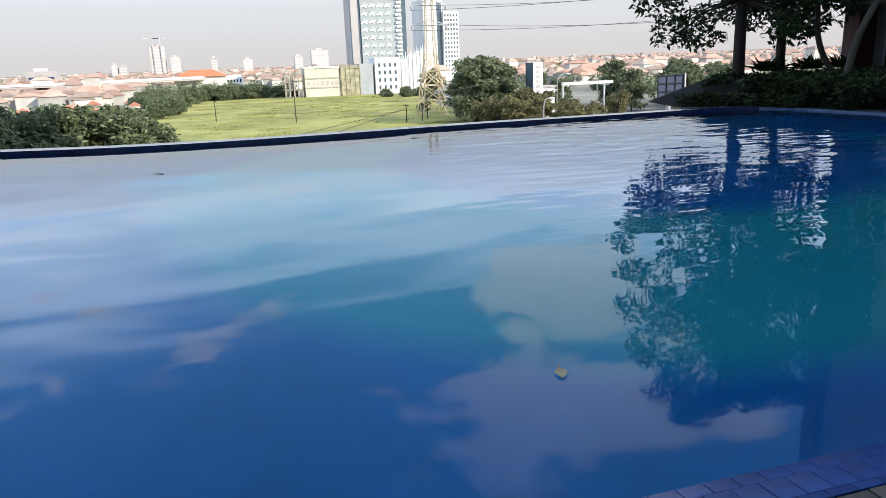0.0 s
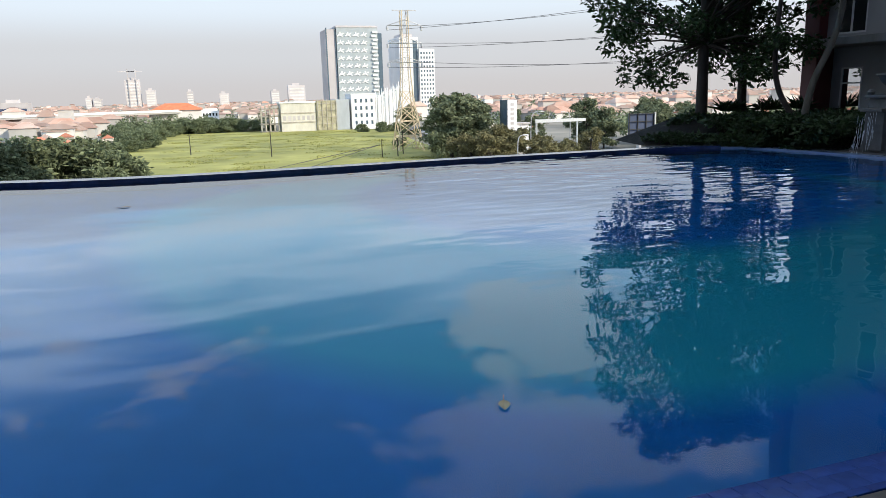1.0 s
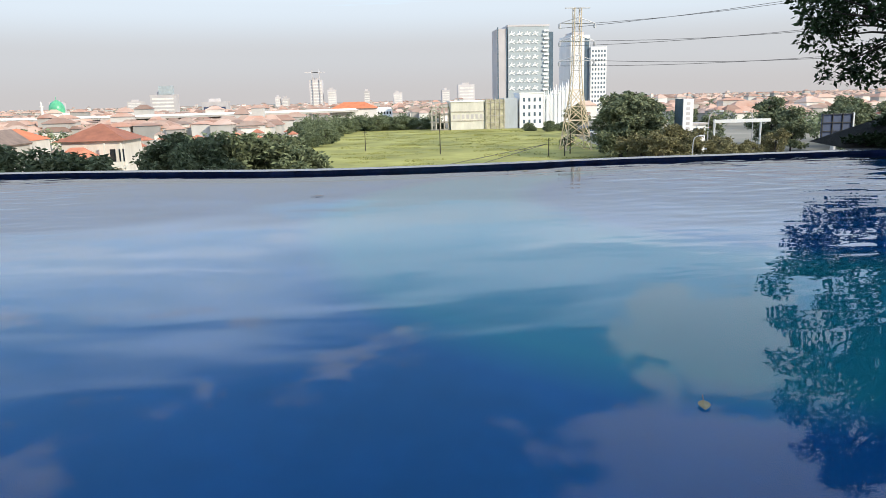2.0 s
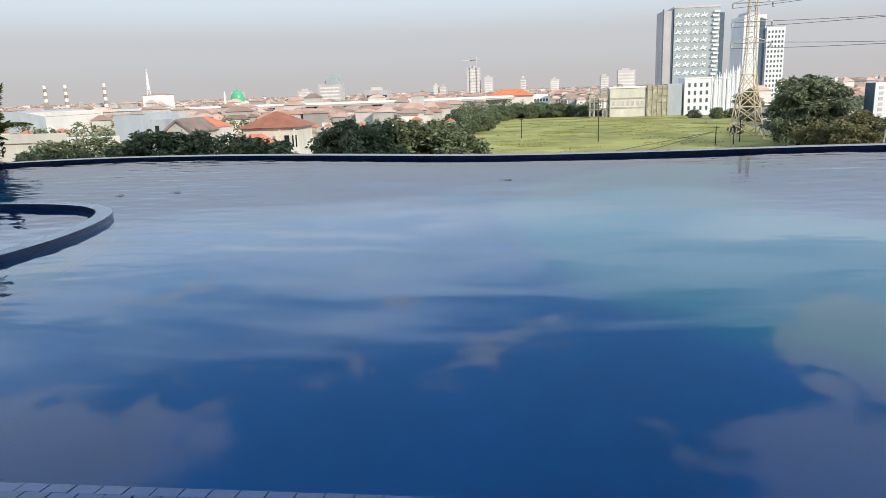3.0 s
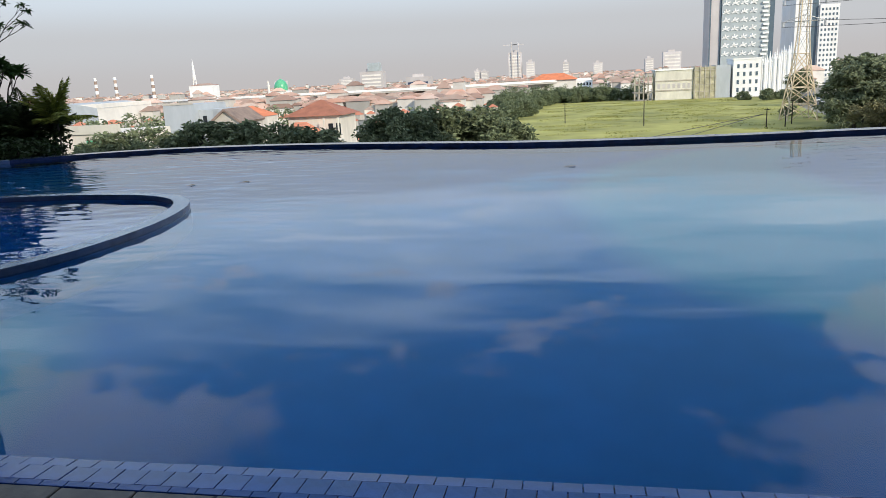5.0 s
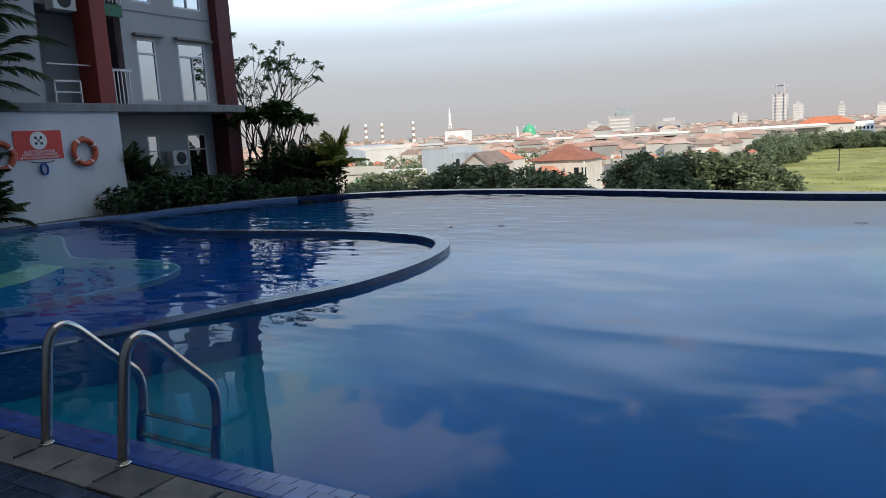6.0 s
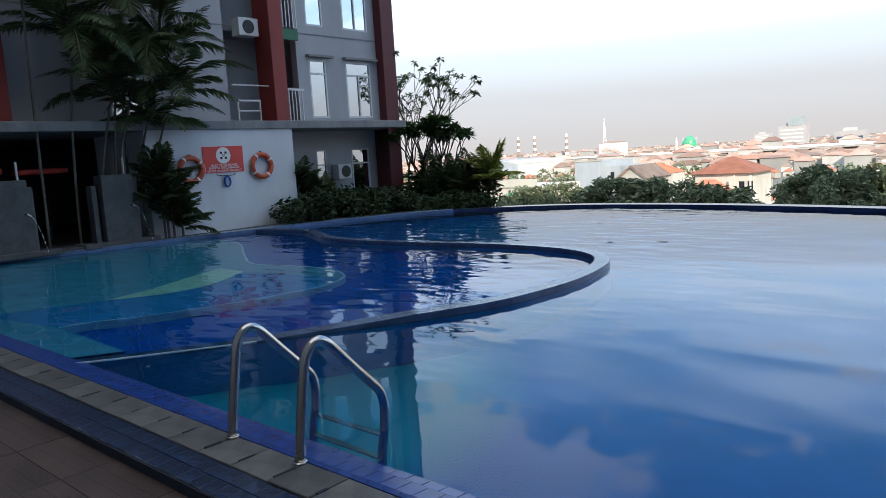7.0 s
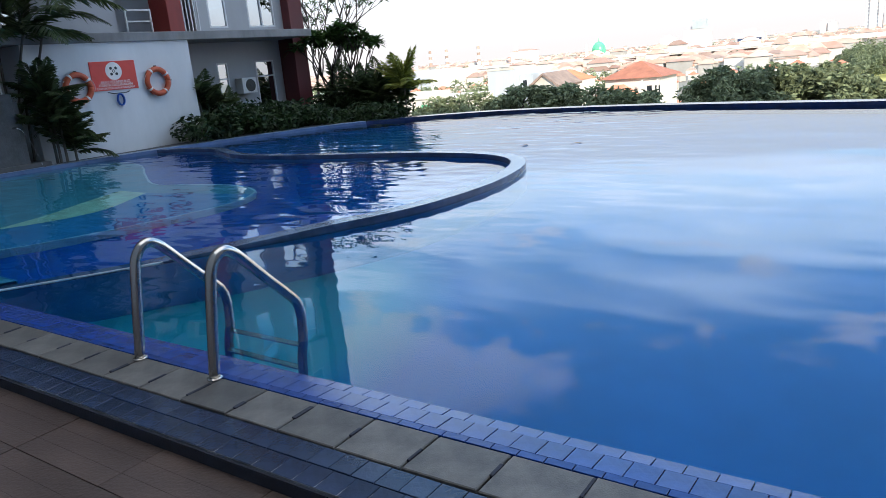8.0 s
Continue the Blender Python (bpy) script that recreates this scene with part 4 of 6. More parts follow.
for i, (x, y) in enumerate(spots):
    h = rr.uniform(0.35, 0.62)
    blobs = [(rr.uniform(-0.4, 0.4), rr.uniform(-0.5, 0.5), rr.uniform(0.2, h), 0.34, 0.40, 0.28) for _ in range(7)]
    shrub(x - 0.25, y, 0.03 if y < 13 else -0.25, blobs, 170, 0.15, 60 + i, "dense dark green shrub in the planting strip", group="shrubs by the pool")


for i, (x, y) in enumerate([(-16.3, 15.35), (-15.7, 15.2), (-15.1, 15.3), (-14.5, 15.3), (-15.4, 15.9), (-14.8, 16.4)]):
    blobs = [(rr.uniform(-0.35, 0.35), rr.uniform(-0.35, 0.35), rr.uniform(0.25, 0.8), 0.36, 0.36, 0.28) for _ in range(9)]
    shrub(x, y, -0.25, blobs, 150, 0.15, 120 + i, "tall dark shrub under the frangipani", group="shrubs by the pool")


def branching(rng, base, way, length, r, depth, lines, tips):
    end = base + way * length
    mid = base + way * length * 0.5 + Vector((rng.uniform(-1, 1), rng.uniform(-1, 1), 0)) * length * 0.07
    lines.append(([base, mid, end], r, r * 0.68))
    if depth == 0:
        tips.append(end)
        return
    for _ in range(3 if depth > 2 and rng.random() < 0.5 else 2):
        w = (way + Vector((rng.uniform(-1, 1), rng.uniform(-1, 1), rng.uniform(-0.15, 0.55))) * 0.56).normalized()
        branching(rng, end, w, length * rng.uniform(0.62, 0.82), r * 0.66, depth - 1, lines, tips)


def frangipani(x, y, z, seed, label, height=1.15, depth=4, count=17, leaf=0.28):
    rng = random.Random(seed)
    lines, tips = [], []
    for a in (0.3, 2.4, 4.4):
        branching(rng, Vector((0, 0, 0)), Vector((math.cos(a) * 0.35, math.sin(a) * 0.4, 1)).normalized(), height, 0.055, depth, lines, tips)
    t = thing("frangipani_tree", label, "tree", (x, y, z))
    bm = bmesh.new()
    for pts, r0, r1 in lines:
        tube(bm, pts, r0, 7, r1)
    part("limb_frame", bm, "bark", t, smooth=True)
    g2 = np.random.default_rng(seed)
    v, fc = [], []
    for tip in tips:
        for k in range(count):
            a, dn = g2.uniform(0, 6.28), g2.uniform(-0.75, 0.9)
            d = Vector((math.cos(a), math.sin(a), dn)).normalized()
            s = d.cross(Vector((0, 0, 1))).normalized() * 0.15 * leaf
            ln = g2.uniform(0.55, 1.0) * leaf
            q = len(v)
            v += [tuple(tip), tuple(tip + d * ln * 0.55 + s), tuple(tip + d * ln + Vector((0, 0, -0.04))), tuple(tip + d * ln * 0.55 - s)]
            fc += [(q, q + 1, q + 2), (q, q + 2, q + 3)]
    part("leaves", (v, fc), "frangi", t)


frangipani(-17.1, 16.05, -0.25, 4, "open-crowned frangipani tree with bare branch tips", 1.52, 5, 10, 0.21)
frangipani(-16.0, 16.0, -0.25, 8, "small leafy frangipani tree beside the block's corner", 0.98, 4, 20, 0.36)


def broad_tree(name, label, x, y, z, height, blobs, per, size, seed, trunk_r, material="leaf", bark="bark", lean=0.0, group=""):
    rng = np.random.default_rng(seed)
    t = thing(name, label, "tree", (x, y, z), group=group)
    bm = bmesh.new()
    tube(bm, smooth_line([(0, 0, -0.1), (lean * 0.4, 0.05, height * 0.35), (lean, 0, height * 0.75), (lean * 1.2, 0, height)], 5), trunk_r, 10, trunk_r * 0.3)
    part("trunk", bm, bark, t, smooth=True)
    bm = bmesh.new()
    for bx, by, bz, *_ in blobs:
        h0 = max(0.25 * height, bz - 0.35 * math.hypot(bx, by) - 0.5)
        h0 = min(h0, height * 0.95)
        tube(bm, [(lean * h0 / height, 0, h0), (bx * 0.5, by * 0.5, (h0 + bz) / 2 + 0.1), (bx, by, bz)], trunk_r * 0.24, 6, 0.010)
    part("limb", bm, bark, t, smooth=True)
    part("crown", leaf_cloud(clumps(rng, blobs, per), size, rng, droop=0.5), material, t)
    return t


def crown_blobs(seed, n, rx, ry, z0, z1, r):
    g2 = random.Random(seed)
    out = []
    for i in range(n):
        u = (i + g2.random()) / n
        z = z0 + (z1 - z0) * u
        w = math.sin(math.pi * min(0.95, 0.25 + 0.65 * u)) ** 0.7
        a, q = g2.uniform(0, 6.28), math.sqrt(g2.random())
        out.append((rx * w * q * math.cos(a), ry * w * q * math.sin(a), z, r * g2.uniform(0.7, 1.2), r * g2.uniform(0.7, 1.2), r * g2.uniform(0.5, 0.8)))
    return out


# ---- east planter, its trees, and the fountain ----
bm = bmesh.new()
low = [(11.4, 14.9, 0.0), (13.3, 13.2, 0.08), (13.4, 10.95, 0.08), (17.6, 10.95, 0.06), (17.6, 17.2, 0.0), (12.0, 17.2, 0.0)]
high = [(13.2, 15.3, 0.55), (14.0, 14.2, 0.62), (14.2, 11.6, 0.55), (17.2, 11.6, 0.60), (17.2, 16.8, 0.62), (13.8, 16.8, 0.62)]
lo, hi = [bm.verts.new(p) for p in low], [bm.verts.new(p) for p in high]
for i in range(6):
    bm.faces.new((lo[i], lo[(i + 1) % 6], hi[(i + 1) % 6], hi[i]))
bm.faces.new(hi)
bmesh.ops.recalc_face_normals(bm, faces=bm.faces)
tagged(part("planter_mound", bm, "soil"), "dark sloping planted mound at the pool's end", "planter", kind="structure")
TREE = "tall dark broad-leaved tree on the planted mound"
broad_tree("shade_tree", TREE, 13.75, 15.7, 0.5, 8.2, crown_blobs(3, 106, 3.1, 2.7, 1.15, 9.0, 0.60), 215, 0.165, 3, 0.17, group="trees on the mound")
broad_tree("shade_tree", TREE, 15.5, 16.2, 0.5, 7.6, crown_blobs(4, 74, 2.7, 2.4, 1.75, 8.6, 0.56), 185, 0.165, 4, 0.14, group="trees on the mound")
lean = thing("leaning_tree", "pale forked trunk leaning before the maroon column", "tree", (14.75, 13.2, 0.45))
part("trunk", tube(bmesh.new(), smooth_line([(0, 0, 0), (0.12, -0.1, 1.0), (0.45, -0.35, 2.2), (0.6, -0.4, 3.6)], 6), 0.09, 9, 0.06), "palebark", lean, smooth=True)
part("trunk", tube(bmesh.new(), smooth_line([(-0.05, 0.05, 0), (-0.35, 0.45, 0.8), (-0.42, 0.6, 1.8), (-0.3, 0.6, 3.6)], 6), 0.08, 9, 0.05), "bark", lean, smooth=True)
rng = np.random.default_rng(12)
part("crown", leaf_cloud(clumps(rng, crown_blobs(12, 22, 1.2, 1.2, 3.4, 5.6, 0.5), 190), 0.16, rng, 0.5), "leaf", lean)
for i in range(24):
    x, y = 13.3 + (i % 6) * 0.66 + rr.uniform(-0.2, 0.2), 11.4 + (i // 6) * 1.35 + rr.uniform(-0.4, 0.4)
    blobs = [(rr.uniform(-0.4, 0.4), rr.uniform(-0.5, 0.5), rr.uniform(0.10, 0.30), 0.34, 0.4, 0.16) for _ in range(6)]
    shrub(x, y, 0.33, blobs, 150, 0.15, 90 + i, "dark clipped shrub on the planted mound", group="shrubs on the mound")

for i in range(12):
    u = i / 11
    x, y = 12.1 + 1.5 * u + rr.uniform(-0.1, 0.1), 15.1 - 3.6 * u ** 1.3 + rr.uniform(-0.15, 0.15)
    blobs = [(rr.uniform(-0.35, 0.35), rr.uniform(-0.35, 0.35), rr.uniform(0.02, 0.14), 0.3, 0.3, 0.10) for _ in range(6)]
    shrub(x, y, 0.08, blobs, 170, 0.12, 150 + i, "low dark ground-cover shrub on the mound's slope", group="shrubs on the mound")


def spiky_plant(x, y, z, seed):
    g2 = np.random.default_rng(seed)
    v, fc = [], []
    for k in range(34):
        a, e = g2.uniform(0, 6.28), g2.uniform(0.2, 1.2)
        d = Vector((math.cos(a) * math.cos(e), math.sin(a) * math.cos(e), math.sin(e)))
        s = Vector((-d.y, d.x, 0)).normalized() * 0.028
        ln = g2.uniform(0.35, 0.62)
        q = len(v)
        v += [(0, 0, 0), tuple(d * ln * 0.5 + s), tuple(d * ln + Vector((0, 0, -0.10))), tuple(d * ln * 0.5 - s)]
        fc += [(q, q + 1, q + 2), (q, q + 2, q + 3)]
    p = thing("spiky_plant", "spiky strap-leaved plant on the mound", "plant", (x, y, z), group="spiky plants")
    part("leaves", (v, fc), "hedge", p)


for i in range(8):
    spiky_plant(14.4 + i * 0.42, 15.6 + 0.2 * (i % 3), 0.75, 200 + i)

ft = thing("bowl_fountain", "grey stone pedestal fountain with planted bowl and water curtain", "fountain", (14.0, 9.95, 0.05))
bm = bmesh.new()
rows = [(0.49, 0.0), (0.44, 0.75), (0.42, 1.06)]
prev = None
for r, z in rows:
    ring = [bm.verts.new((sx * r, sy * r, z)) for sx, sy in ((-1, -1), (1, -1), (1, 1), (-1, 1))]
    if prev:
        for k in range(4):
            bm.faces.new((prev[k], prev[(k + 1) % 4], ring[(k + 1) % 4], ring[k]))
    prev = ring
bm.faces.new(prev)
part("pedestal", bm, "stone", ft)
part("cap", boxes((-0.49, -0.49, 1.06, 0.49, 0.49, 1.13), bevel=0.02), "stone", ft)
for sx in (-0.41, 0.41):
    for sy in (-0.41, 0.41):
        part("corner_knob", lathe(bmesh.new(), [(0.06, 0), (0.08, 0.05), (0.05, 0.1), (0.0, 0.11)], (sx, sy, 1.13), 10), "stone", ft)
part("bowl", lathe(bmesh.new(), [(0.17, 1.13), (0.15, 1.17), (0.28, 1.24), (0.41, 1.36), (0.48, 1.48), (0.525, 1.50), (0.525, 1.53), (0.46, 1.52), (0.0, 1.45)], (0, 0, 0), 28), "stone", ft, smooth=True)
part("spout_lip", boxes((-0.70, -0.12, 0.80, -0.40, 0.38, 0.87), (-0.58, -0.08, 0.05, -0.42, 0.34, 0.80), bevel=0.015), "darkstone", ft)
bm = bmesh.new()
for i in range(46):
    u, v0 = rr.random(), rr.random()
    y0 = -0.10 + 0.46 * u
    z0 = 0.80 - 0.8 * v0
    x0 = -0.71 - 0.20 * math.sqrt(max(0, 0.80 - z0) / 0.80)
    tube(bm, [(x0, y0, z0), (x0 - 0.02, y0 + rr.uniform(-0.01, 0.01), max(0.0, z0 - 0.20))], 0.0028, 4, 0.0015)
part("water_curtain", bm, "splash", ft, "thin broken curtain of falling water")["kind"] = "stuff"
rng = np.random.default_rng(77)
part("bowl_plant", leaf_cloud(clumps(rng, [(0, 0, 1.62, 0.26, 0.26, 0.22), (0.05, 0.05, 1.8, 0.2, 0.2, 0.22)], 300), 0.09, rng, -0.2), "hedge", ft)


# ---- the town beyond the rim ----
def hip_roof(bm, x0, y0, x1, y1, z, h, over=0.5):
    x0, y0, x1, y1 = x0 - over, y0 - over, x1 + over, y1 + over
    w = min(x1 - x0, y1 - y0) / 2
    if x1 - x0 >= y1 - y0:
        r = [(x0 + w, (y0 + y1) / 2), (x1 - w, (y0 + y1) / 2)]
    else:
        r = [((x0 + x1) / 2, y0 + w), ((x0 + x1) / 2, y1 - w)]
    a, b, c, d = (bm.verts.new((x, y, z)) for x, y in ((x0, y0), (x1, y0), (x1, y1), (x0, y1)))
    e, f = (bm.verts.new((x, y, z + h)) for x, y in r)
    if x1 - x0 >= y1 - y0:
        fs = ((a, b, f, e), (b, c, f), (c, d, e, f), (d, a, e))
    else:
        fs = ((a, b, e), (b, c, f, e), (c, d, f), (d, a, e, f))
    for q in fs:
        bm.faces.new(q)
    bm.faces.new((d, c, b, a))
    bmesh.ops.recalc_face_normals(bm, faces=bm.faces)
    return bm


def house(w, d, h, rh, roof, label, wall="housewall"):
    o = thing("house", label, "house", (0, 0, GROUND), group="houses of the town")
    part("wall", boxes((-w / 2, -d / 2, 0, w / 2, d / 2, h)), wall, o)
    part("roof", hip_roof(bmesh.new(), -w / 2, -d / 2, w / 2, d / 2, h, rh), roof, o)
    win = part("window", boxes((-w * 0.32, -d / 2 - 0.06, h - 2.0, -w * 0.32 + 1.3, -d / 2 + 0.02, h - 0.7)), "darkpane", o)
    twin(win, Matrix.Translation((w * 0.42, 0, 0)), o)
    twin(win, Matrix.Translation((w * 0.42, 0, -2.8)), o)
    return o


kinds = [house(9, 8, 5.2, 3.1, "tileroof", "plastered town house with a red clay roof"), house(11, 8, 4.8, 3.2, "brownroof", "plastered town house with a weathered brown roof"),
         house(8, 10, 6.0, 2.8, "tileroof", "tall plastered town house with a clay roof"), house(12, 9, 4.2, 3.0, "tileroof", "low town house with a broad red tiled roof")]
hr = random.Random(11)
places = []
for _ in range(4000):
    if len(places) >= 290:
        break
    y = 92 + 400 * hr.random() ** 1.25
    x = y * hr.uniform(-1.28, 0.95)
    if -30 < x < 125 and 125 < y < 350 or (-75 < x < -36 and y < 138) or (40 < x < 130 and y < 140):
        continue
    if -38 < x < 135 and y < 142 or (-50 < x < 40 and 330 < y) or any(abs(x - a) < 8.5 and abs(y - b) < 8 for a, b in places):
        continue
    places.append((x, y))
for i, (x, y) in enumerate(places):
    m = pose(x, y, GROUND + hr.uniform(-0.6, 0.5), 0, 0, hr.choice((0, 90, 180, 270)) + hr.uniform(-14, 14)) @ Matrix.Scale(hr.uniform(0.55, 0.85), 4)
    k = kinds[hr.randrange(4)]
    if i < 4:
        kinds[i].matrix_basis = m
    else:
        copy_thing(k, m)

# the nearest houses, seen over the rim
h1 = thing("house", "two-storey house with broad red clay roof and balcony", "house", (-48.6, 131, GROUND))
part("wall", boxes((-5.2, 0.0, 0, 5.2, 10, 8.9)), "housewall", h1)
part("roof", hip_roof(bmesh.new(), -5.2, 0, 5.2, 10, 8.9, 2.9, 0.9), "tileroof", h1)
part("roof", hip_roof(bmesh.new(), -5.0, -4.5, 1.5, -0.2, 5.6, 2.4, 0.6), "tileroof", h1)
part("wing_wall", boxes((-5.0, -4.4, 0, 1.5, -0.05, 5.6)), "housewall", h1)
part("balcony", boxes((2.4, -2.2, 4.2, 5.6, -0.05, 4.5), (2.4, -2.2, 4.5, 5.6, -2.05, 5.3)), "cream", h1)
for x in (2.5, 5.3):
    part("pillar", boxes((x, -2.15, 0, x + 0.25, -1.9, 8.6)), "cream", h1)
for x in (2.8, 4.3):
    part("window", boxes((x, -0.06, 5.2, x + 0.9, 0.02, 7.4)), "darkpane", h1)
h2 = thing("house", "white house with a bright orange roof", "house", (-67.4, 140, GROUND))
part("wall", boxes((-4, 0, 0, 4, 9, 8.8)), "housewall", h2)
part("roof", hip_roof(bmesh.new(), -3.6, 0, 3.6, 9, 8.8, 2.2, 0.6), "orangeroof", h2)
part("window", boxes((1.2, -0.06, 5.6, 2.2, 0.02, 7.8)), "darkpane", h2)
h3 = thing("warehouse", "blank grey flat-roofed building beyond the trees", "building", (-63.4, 110, GROUND))
part("wall", boxes((-3.6, 0, 0, 1.6, 12, 12.6)), "greywall", h3)
part("parapet", boxes((-3.7, -0.1, 12.6, 1.7, 0.3, 12.9)), "housewall", h3)
part("wing_wall", boxes((1.65, 2, 0, 4.2, 12, 11.6)), "greywall", h3)
part("window", boxes((2.3, 1.94, 8.6, 3.0, 2.02, 10.6)), "darkpane", h3)
h6 = thing("house", "white gable-fronted house beside the grey building", "house", (-57.2, 112, GROUND))
bm = boxes((-2.6, 0, 0, 2.6, 9, 9.6))
part("wall", bm, "housewall", h6)
bm = bmesh.new()
rows = [[bm.verts.new((x, y, z)) for x, z in ((-3.0, 9.4), (0, 11.6), (3.0, 9.4), (2.8, 9.1), (0, 11.2), (-2.8, 9.1))] for y in (-0.4, 9.4)]
for k in range(6):
    bm.faces.new((rows[0][k], rows[0][(k + 1) % 6], rows[1][(k + 1) % 6], rows[1][k]))
for r in rows:
    bm.faces.new((r[0], r[1], r[4], r[5]))
    bm.faces.new((r[1], r[2], r[3], r[4]))
bmesh.ops.recalc_face_normals(bm, faces=bm.faces)
part("roof", bm, "brownroof", h6, "brown gable roof")
bm = bmesh.new()
rows = [[bm.verts.new(p) for p in ((-2.6, y, 9.6), (2.6, y, 9.6), (0, y, 11.2))] for y in (0, 9)]
for r in rows:
    bm.faces.new(r)
part("gable", bm, "housewall", h6)
part("window", boxes((-0.7, -0.06, 6.6, 0.7, 0.02, 8.2)), "darkpane", h6)
h4 = thing("warehouse", "long pale warehouse with a curved roof", "building", (-232, 300, GROUND - 2.5))
bm = bmesh.new()
arc = [Vector((-18 + 36 * k / 12, 0, 11.5 + 2.6 * math.sin(math.pi * k / 12))) for k in range(13)]
rows = [[bm.verts.new((p.x, y, p.z)) for p in arc] for y in (0, 45)]
for k in range(12):
    bm.faces.new((rows[0][k], rows[0][k + 1], rows[1][k + 1], rows[1][k]))
for r in rows:
    bm.faces.new(r + [bm.verts.new((18, r[0].co.y, 0)), bm.verts.new((-18, r[0].co.y, 0))])
part("shell", bm, "greywall", h4)
part("wall", boxes((-17.8, 0.3, 0, 17.8, 44.8, 13.4)), "hazewall", h4)
part("door", boxes((-4, -0.1, 0, 4, 0.0, 6)), "greywall", h4)
h5 = thing("shop_building", "pale flat-roofed shop building with a turquoise sign", "building", (-58, 66, GROUND))
part("wall", boxes((-12, 0, 0, 12, 10, 11.0)), "housewall", h5)
part("parapet", boxes((-12.2, -0.2, 11.0, 12.2, 0.3, 11.9)), "cream", h5)
part("sign_panel", boxes((8.5, -0.3, 8.6, 10.6, -0.22, 10.4)), "domegreen", h5, "turquoise sign panel")
orange_hall = thing("hall", "long pale hall under a bright orange hipped roof", "building", (-12, 500, GROUND))
part("wall", boxes((-15, 0, 0, 15, 16, 9.0)), "hazewall", orange_hall)
part("roof", hip_roof(bmesh.new(), -15, 0, 15, 16, 9.0, 4.4, 1.5), "orangeroof", orange_hall)
part("wing_wall", boxes((15.1, 2, 0, 26, 14, 8.0)), "towerwhite", orange_hall)
for k in range(5):
    part("window", boxes((16 + 2 * k, 1.9, 4.6, 17 + 2 * k, 2.02, 6.4)), "darkpane", orange_hall)


# patterned tower
tw = thing("patterned_tower", "tall grey tower with rows of white fan-shaped fins", "tower block", (88, 420, GROUND))
part("body", boxes((-8.4, 0, 0, 15.6, 22, 53.6)), "towergrey", tw)
part("stair_core", boxes((-14.4, 1.0, 0, -8.6, 20, 52.6)), "hazeblock", tw, "pale stair core with dark edge frames")
for x in (-14.5, -9.3):
    part("edge_frame", boxes((x, 0.6, 0, x + 0.7, 0.98, 53.4)), "towerglass", tw)
part("parapet", boxes((-8.6, -0.2, 53.6, 15.8, 22.2, 54.6)), "hazeblock", tw)
fan = None
for r in range(8):
    for c in range(4):
        m = Matrix.Translation((-6.3 + 4.55 * c, -0.12, 19.0 + 4.35 * r))
        if fan is None:
            bm = bmesh.new()
            for a, ln in ((22, 2.15), (-30, 1.9), (90, 1.6), (200, 1.9), (160, 1.2)):
                vs = box(bm, 0, -0.25, -0.32, ln, 0.25, 0.32)
                bmesh.ops.rotate(bm, verts=vs, cent=(0, 0, 0), matrix=Matrix.Rotation(radians(-a), 3, "Y"))
            fan = part("fin", bm, "towerwhite", tw, "white fan-shaped fin")
            fan.matrix_basis = m
        else:
            twin(fan, m, tw)
bal = None
for r in range(16):
    m = Matrix.Translation((11.8 + 0.7 * (r % 2), -0.3, 17.6 + 2.2 * r))
    if bal is None:
        bal = part("balcony", boxes((0, -0.8, 0, 3.0, 0.28, 1.0)), "towerwhite", tw)
        bal.matrix_basis = m
    else:
        twin(bal, m, tw)
part("cladding", boxes((15.7, 0.4, 0, 18.2, 22, 50.5)), "towerglass", tw)

# white tower
wt2 = thing("white_tower", "stepped white tower block with small square windows", "tower block", (133, 440, GROUND))
part("body", boxes((-11, 0, 0, 1.0, 27, 50.0)), "towerwhite", wt2)
part("lift_house", boxes((-9, 3, 50.0, -2, 20, 52.0)), "hazeblock", wt2)
part("body", boxes((1.05, -2, 0, 11.0, 22, 42.8)), "towerwhite", wt2)
part("dark_strip", boxes((-2.4, -0.15, 0, 0.6, -0.05, 48)), "towerglass", wt2)
wn = None
for r in range(14):
    for c in range(5):
        m = Matrix.Translation((1.9 + 1.85 * c, -2.1, 4.5 + 2.7 * r))
        if wn is None:
            wn = part("window", boxes((0, -0.05, 0, 0.85, 0.08, 1.3)), "towerglass", wt2)
            wn.matrix_basis = m
        else:
            twin(wn, m, wt2)

# spired white hall
ch = thing("spired_hall", "bright white hall with rows of windows and pointed spires", "building", (68, 330, GROUND))
part("body", boxes((0, 0, 0, 11.2, 14, 15.6)), "towerwhite", ch)
part("parapet", boxes((-0.2, -0.2, 15.6, 11.4, 14.2, 16.2)), "towerwhite", ch)
part("nave", boxes((11.25, 1.0, 0, 25, 14, 14.4)), "towerwhite", ch)
cw = None
for r in range(4):
    for c in range(4):
        m = Matrix.Translation((1.6 + 2.5 * c, -0.1, 2.2 + 3.3 * r))
        if cw is None:
            cw = part("window", boxes((0, -0.05, 0, 0.9, 0.08, 1.7)), "towerglass", ch)
            cw.matrix_basis = m
        else:
            twin(cw, m, ch)
for k in range(15):
    x, r = 11.8 + 0.92 * k, 0.42 + 0.10 * (k % 3)
    h = 15.6 + 0.36 * k + (1.9, 0.0, 0.9)[k % 3]
    part("spire", lathe(bmesh.new(), [(r, 0), (r, h - 3.2), (r * 1.3, h - 3.1), (r * 0.6, h - 1.9), (0.05, h)], (x, 0.5 - 0.4 * (k % 2), 0), 8), "towerwhite", ch)
for x in (13.2, 15.5, 17.8, 20.1, 22.4):
    part("arch_window", boxes((x, 0.9, 4, x + 0.9, 1.02, 10)), "hazeblock", ch)

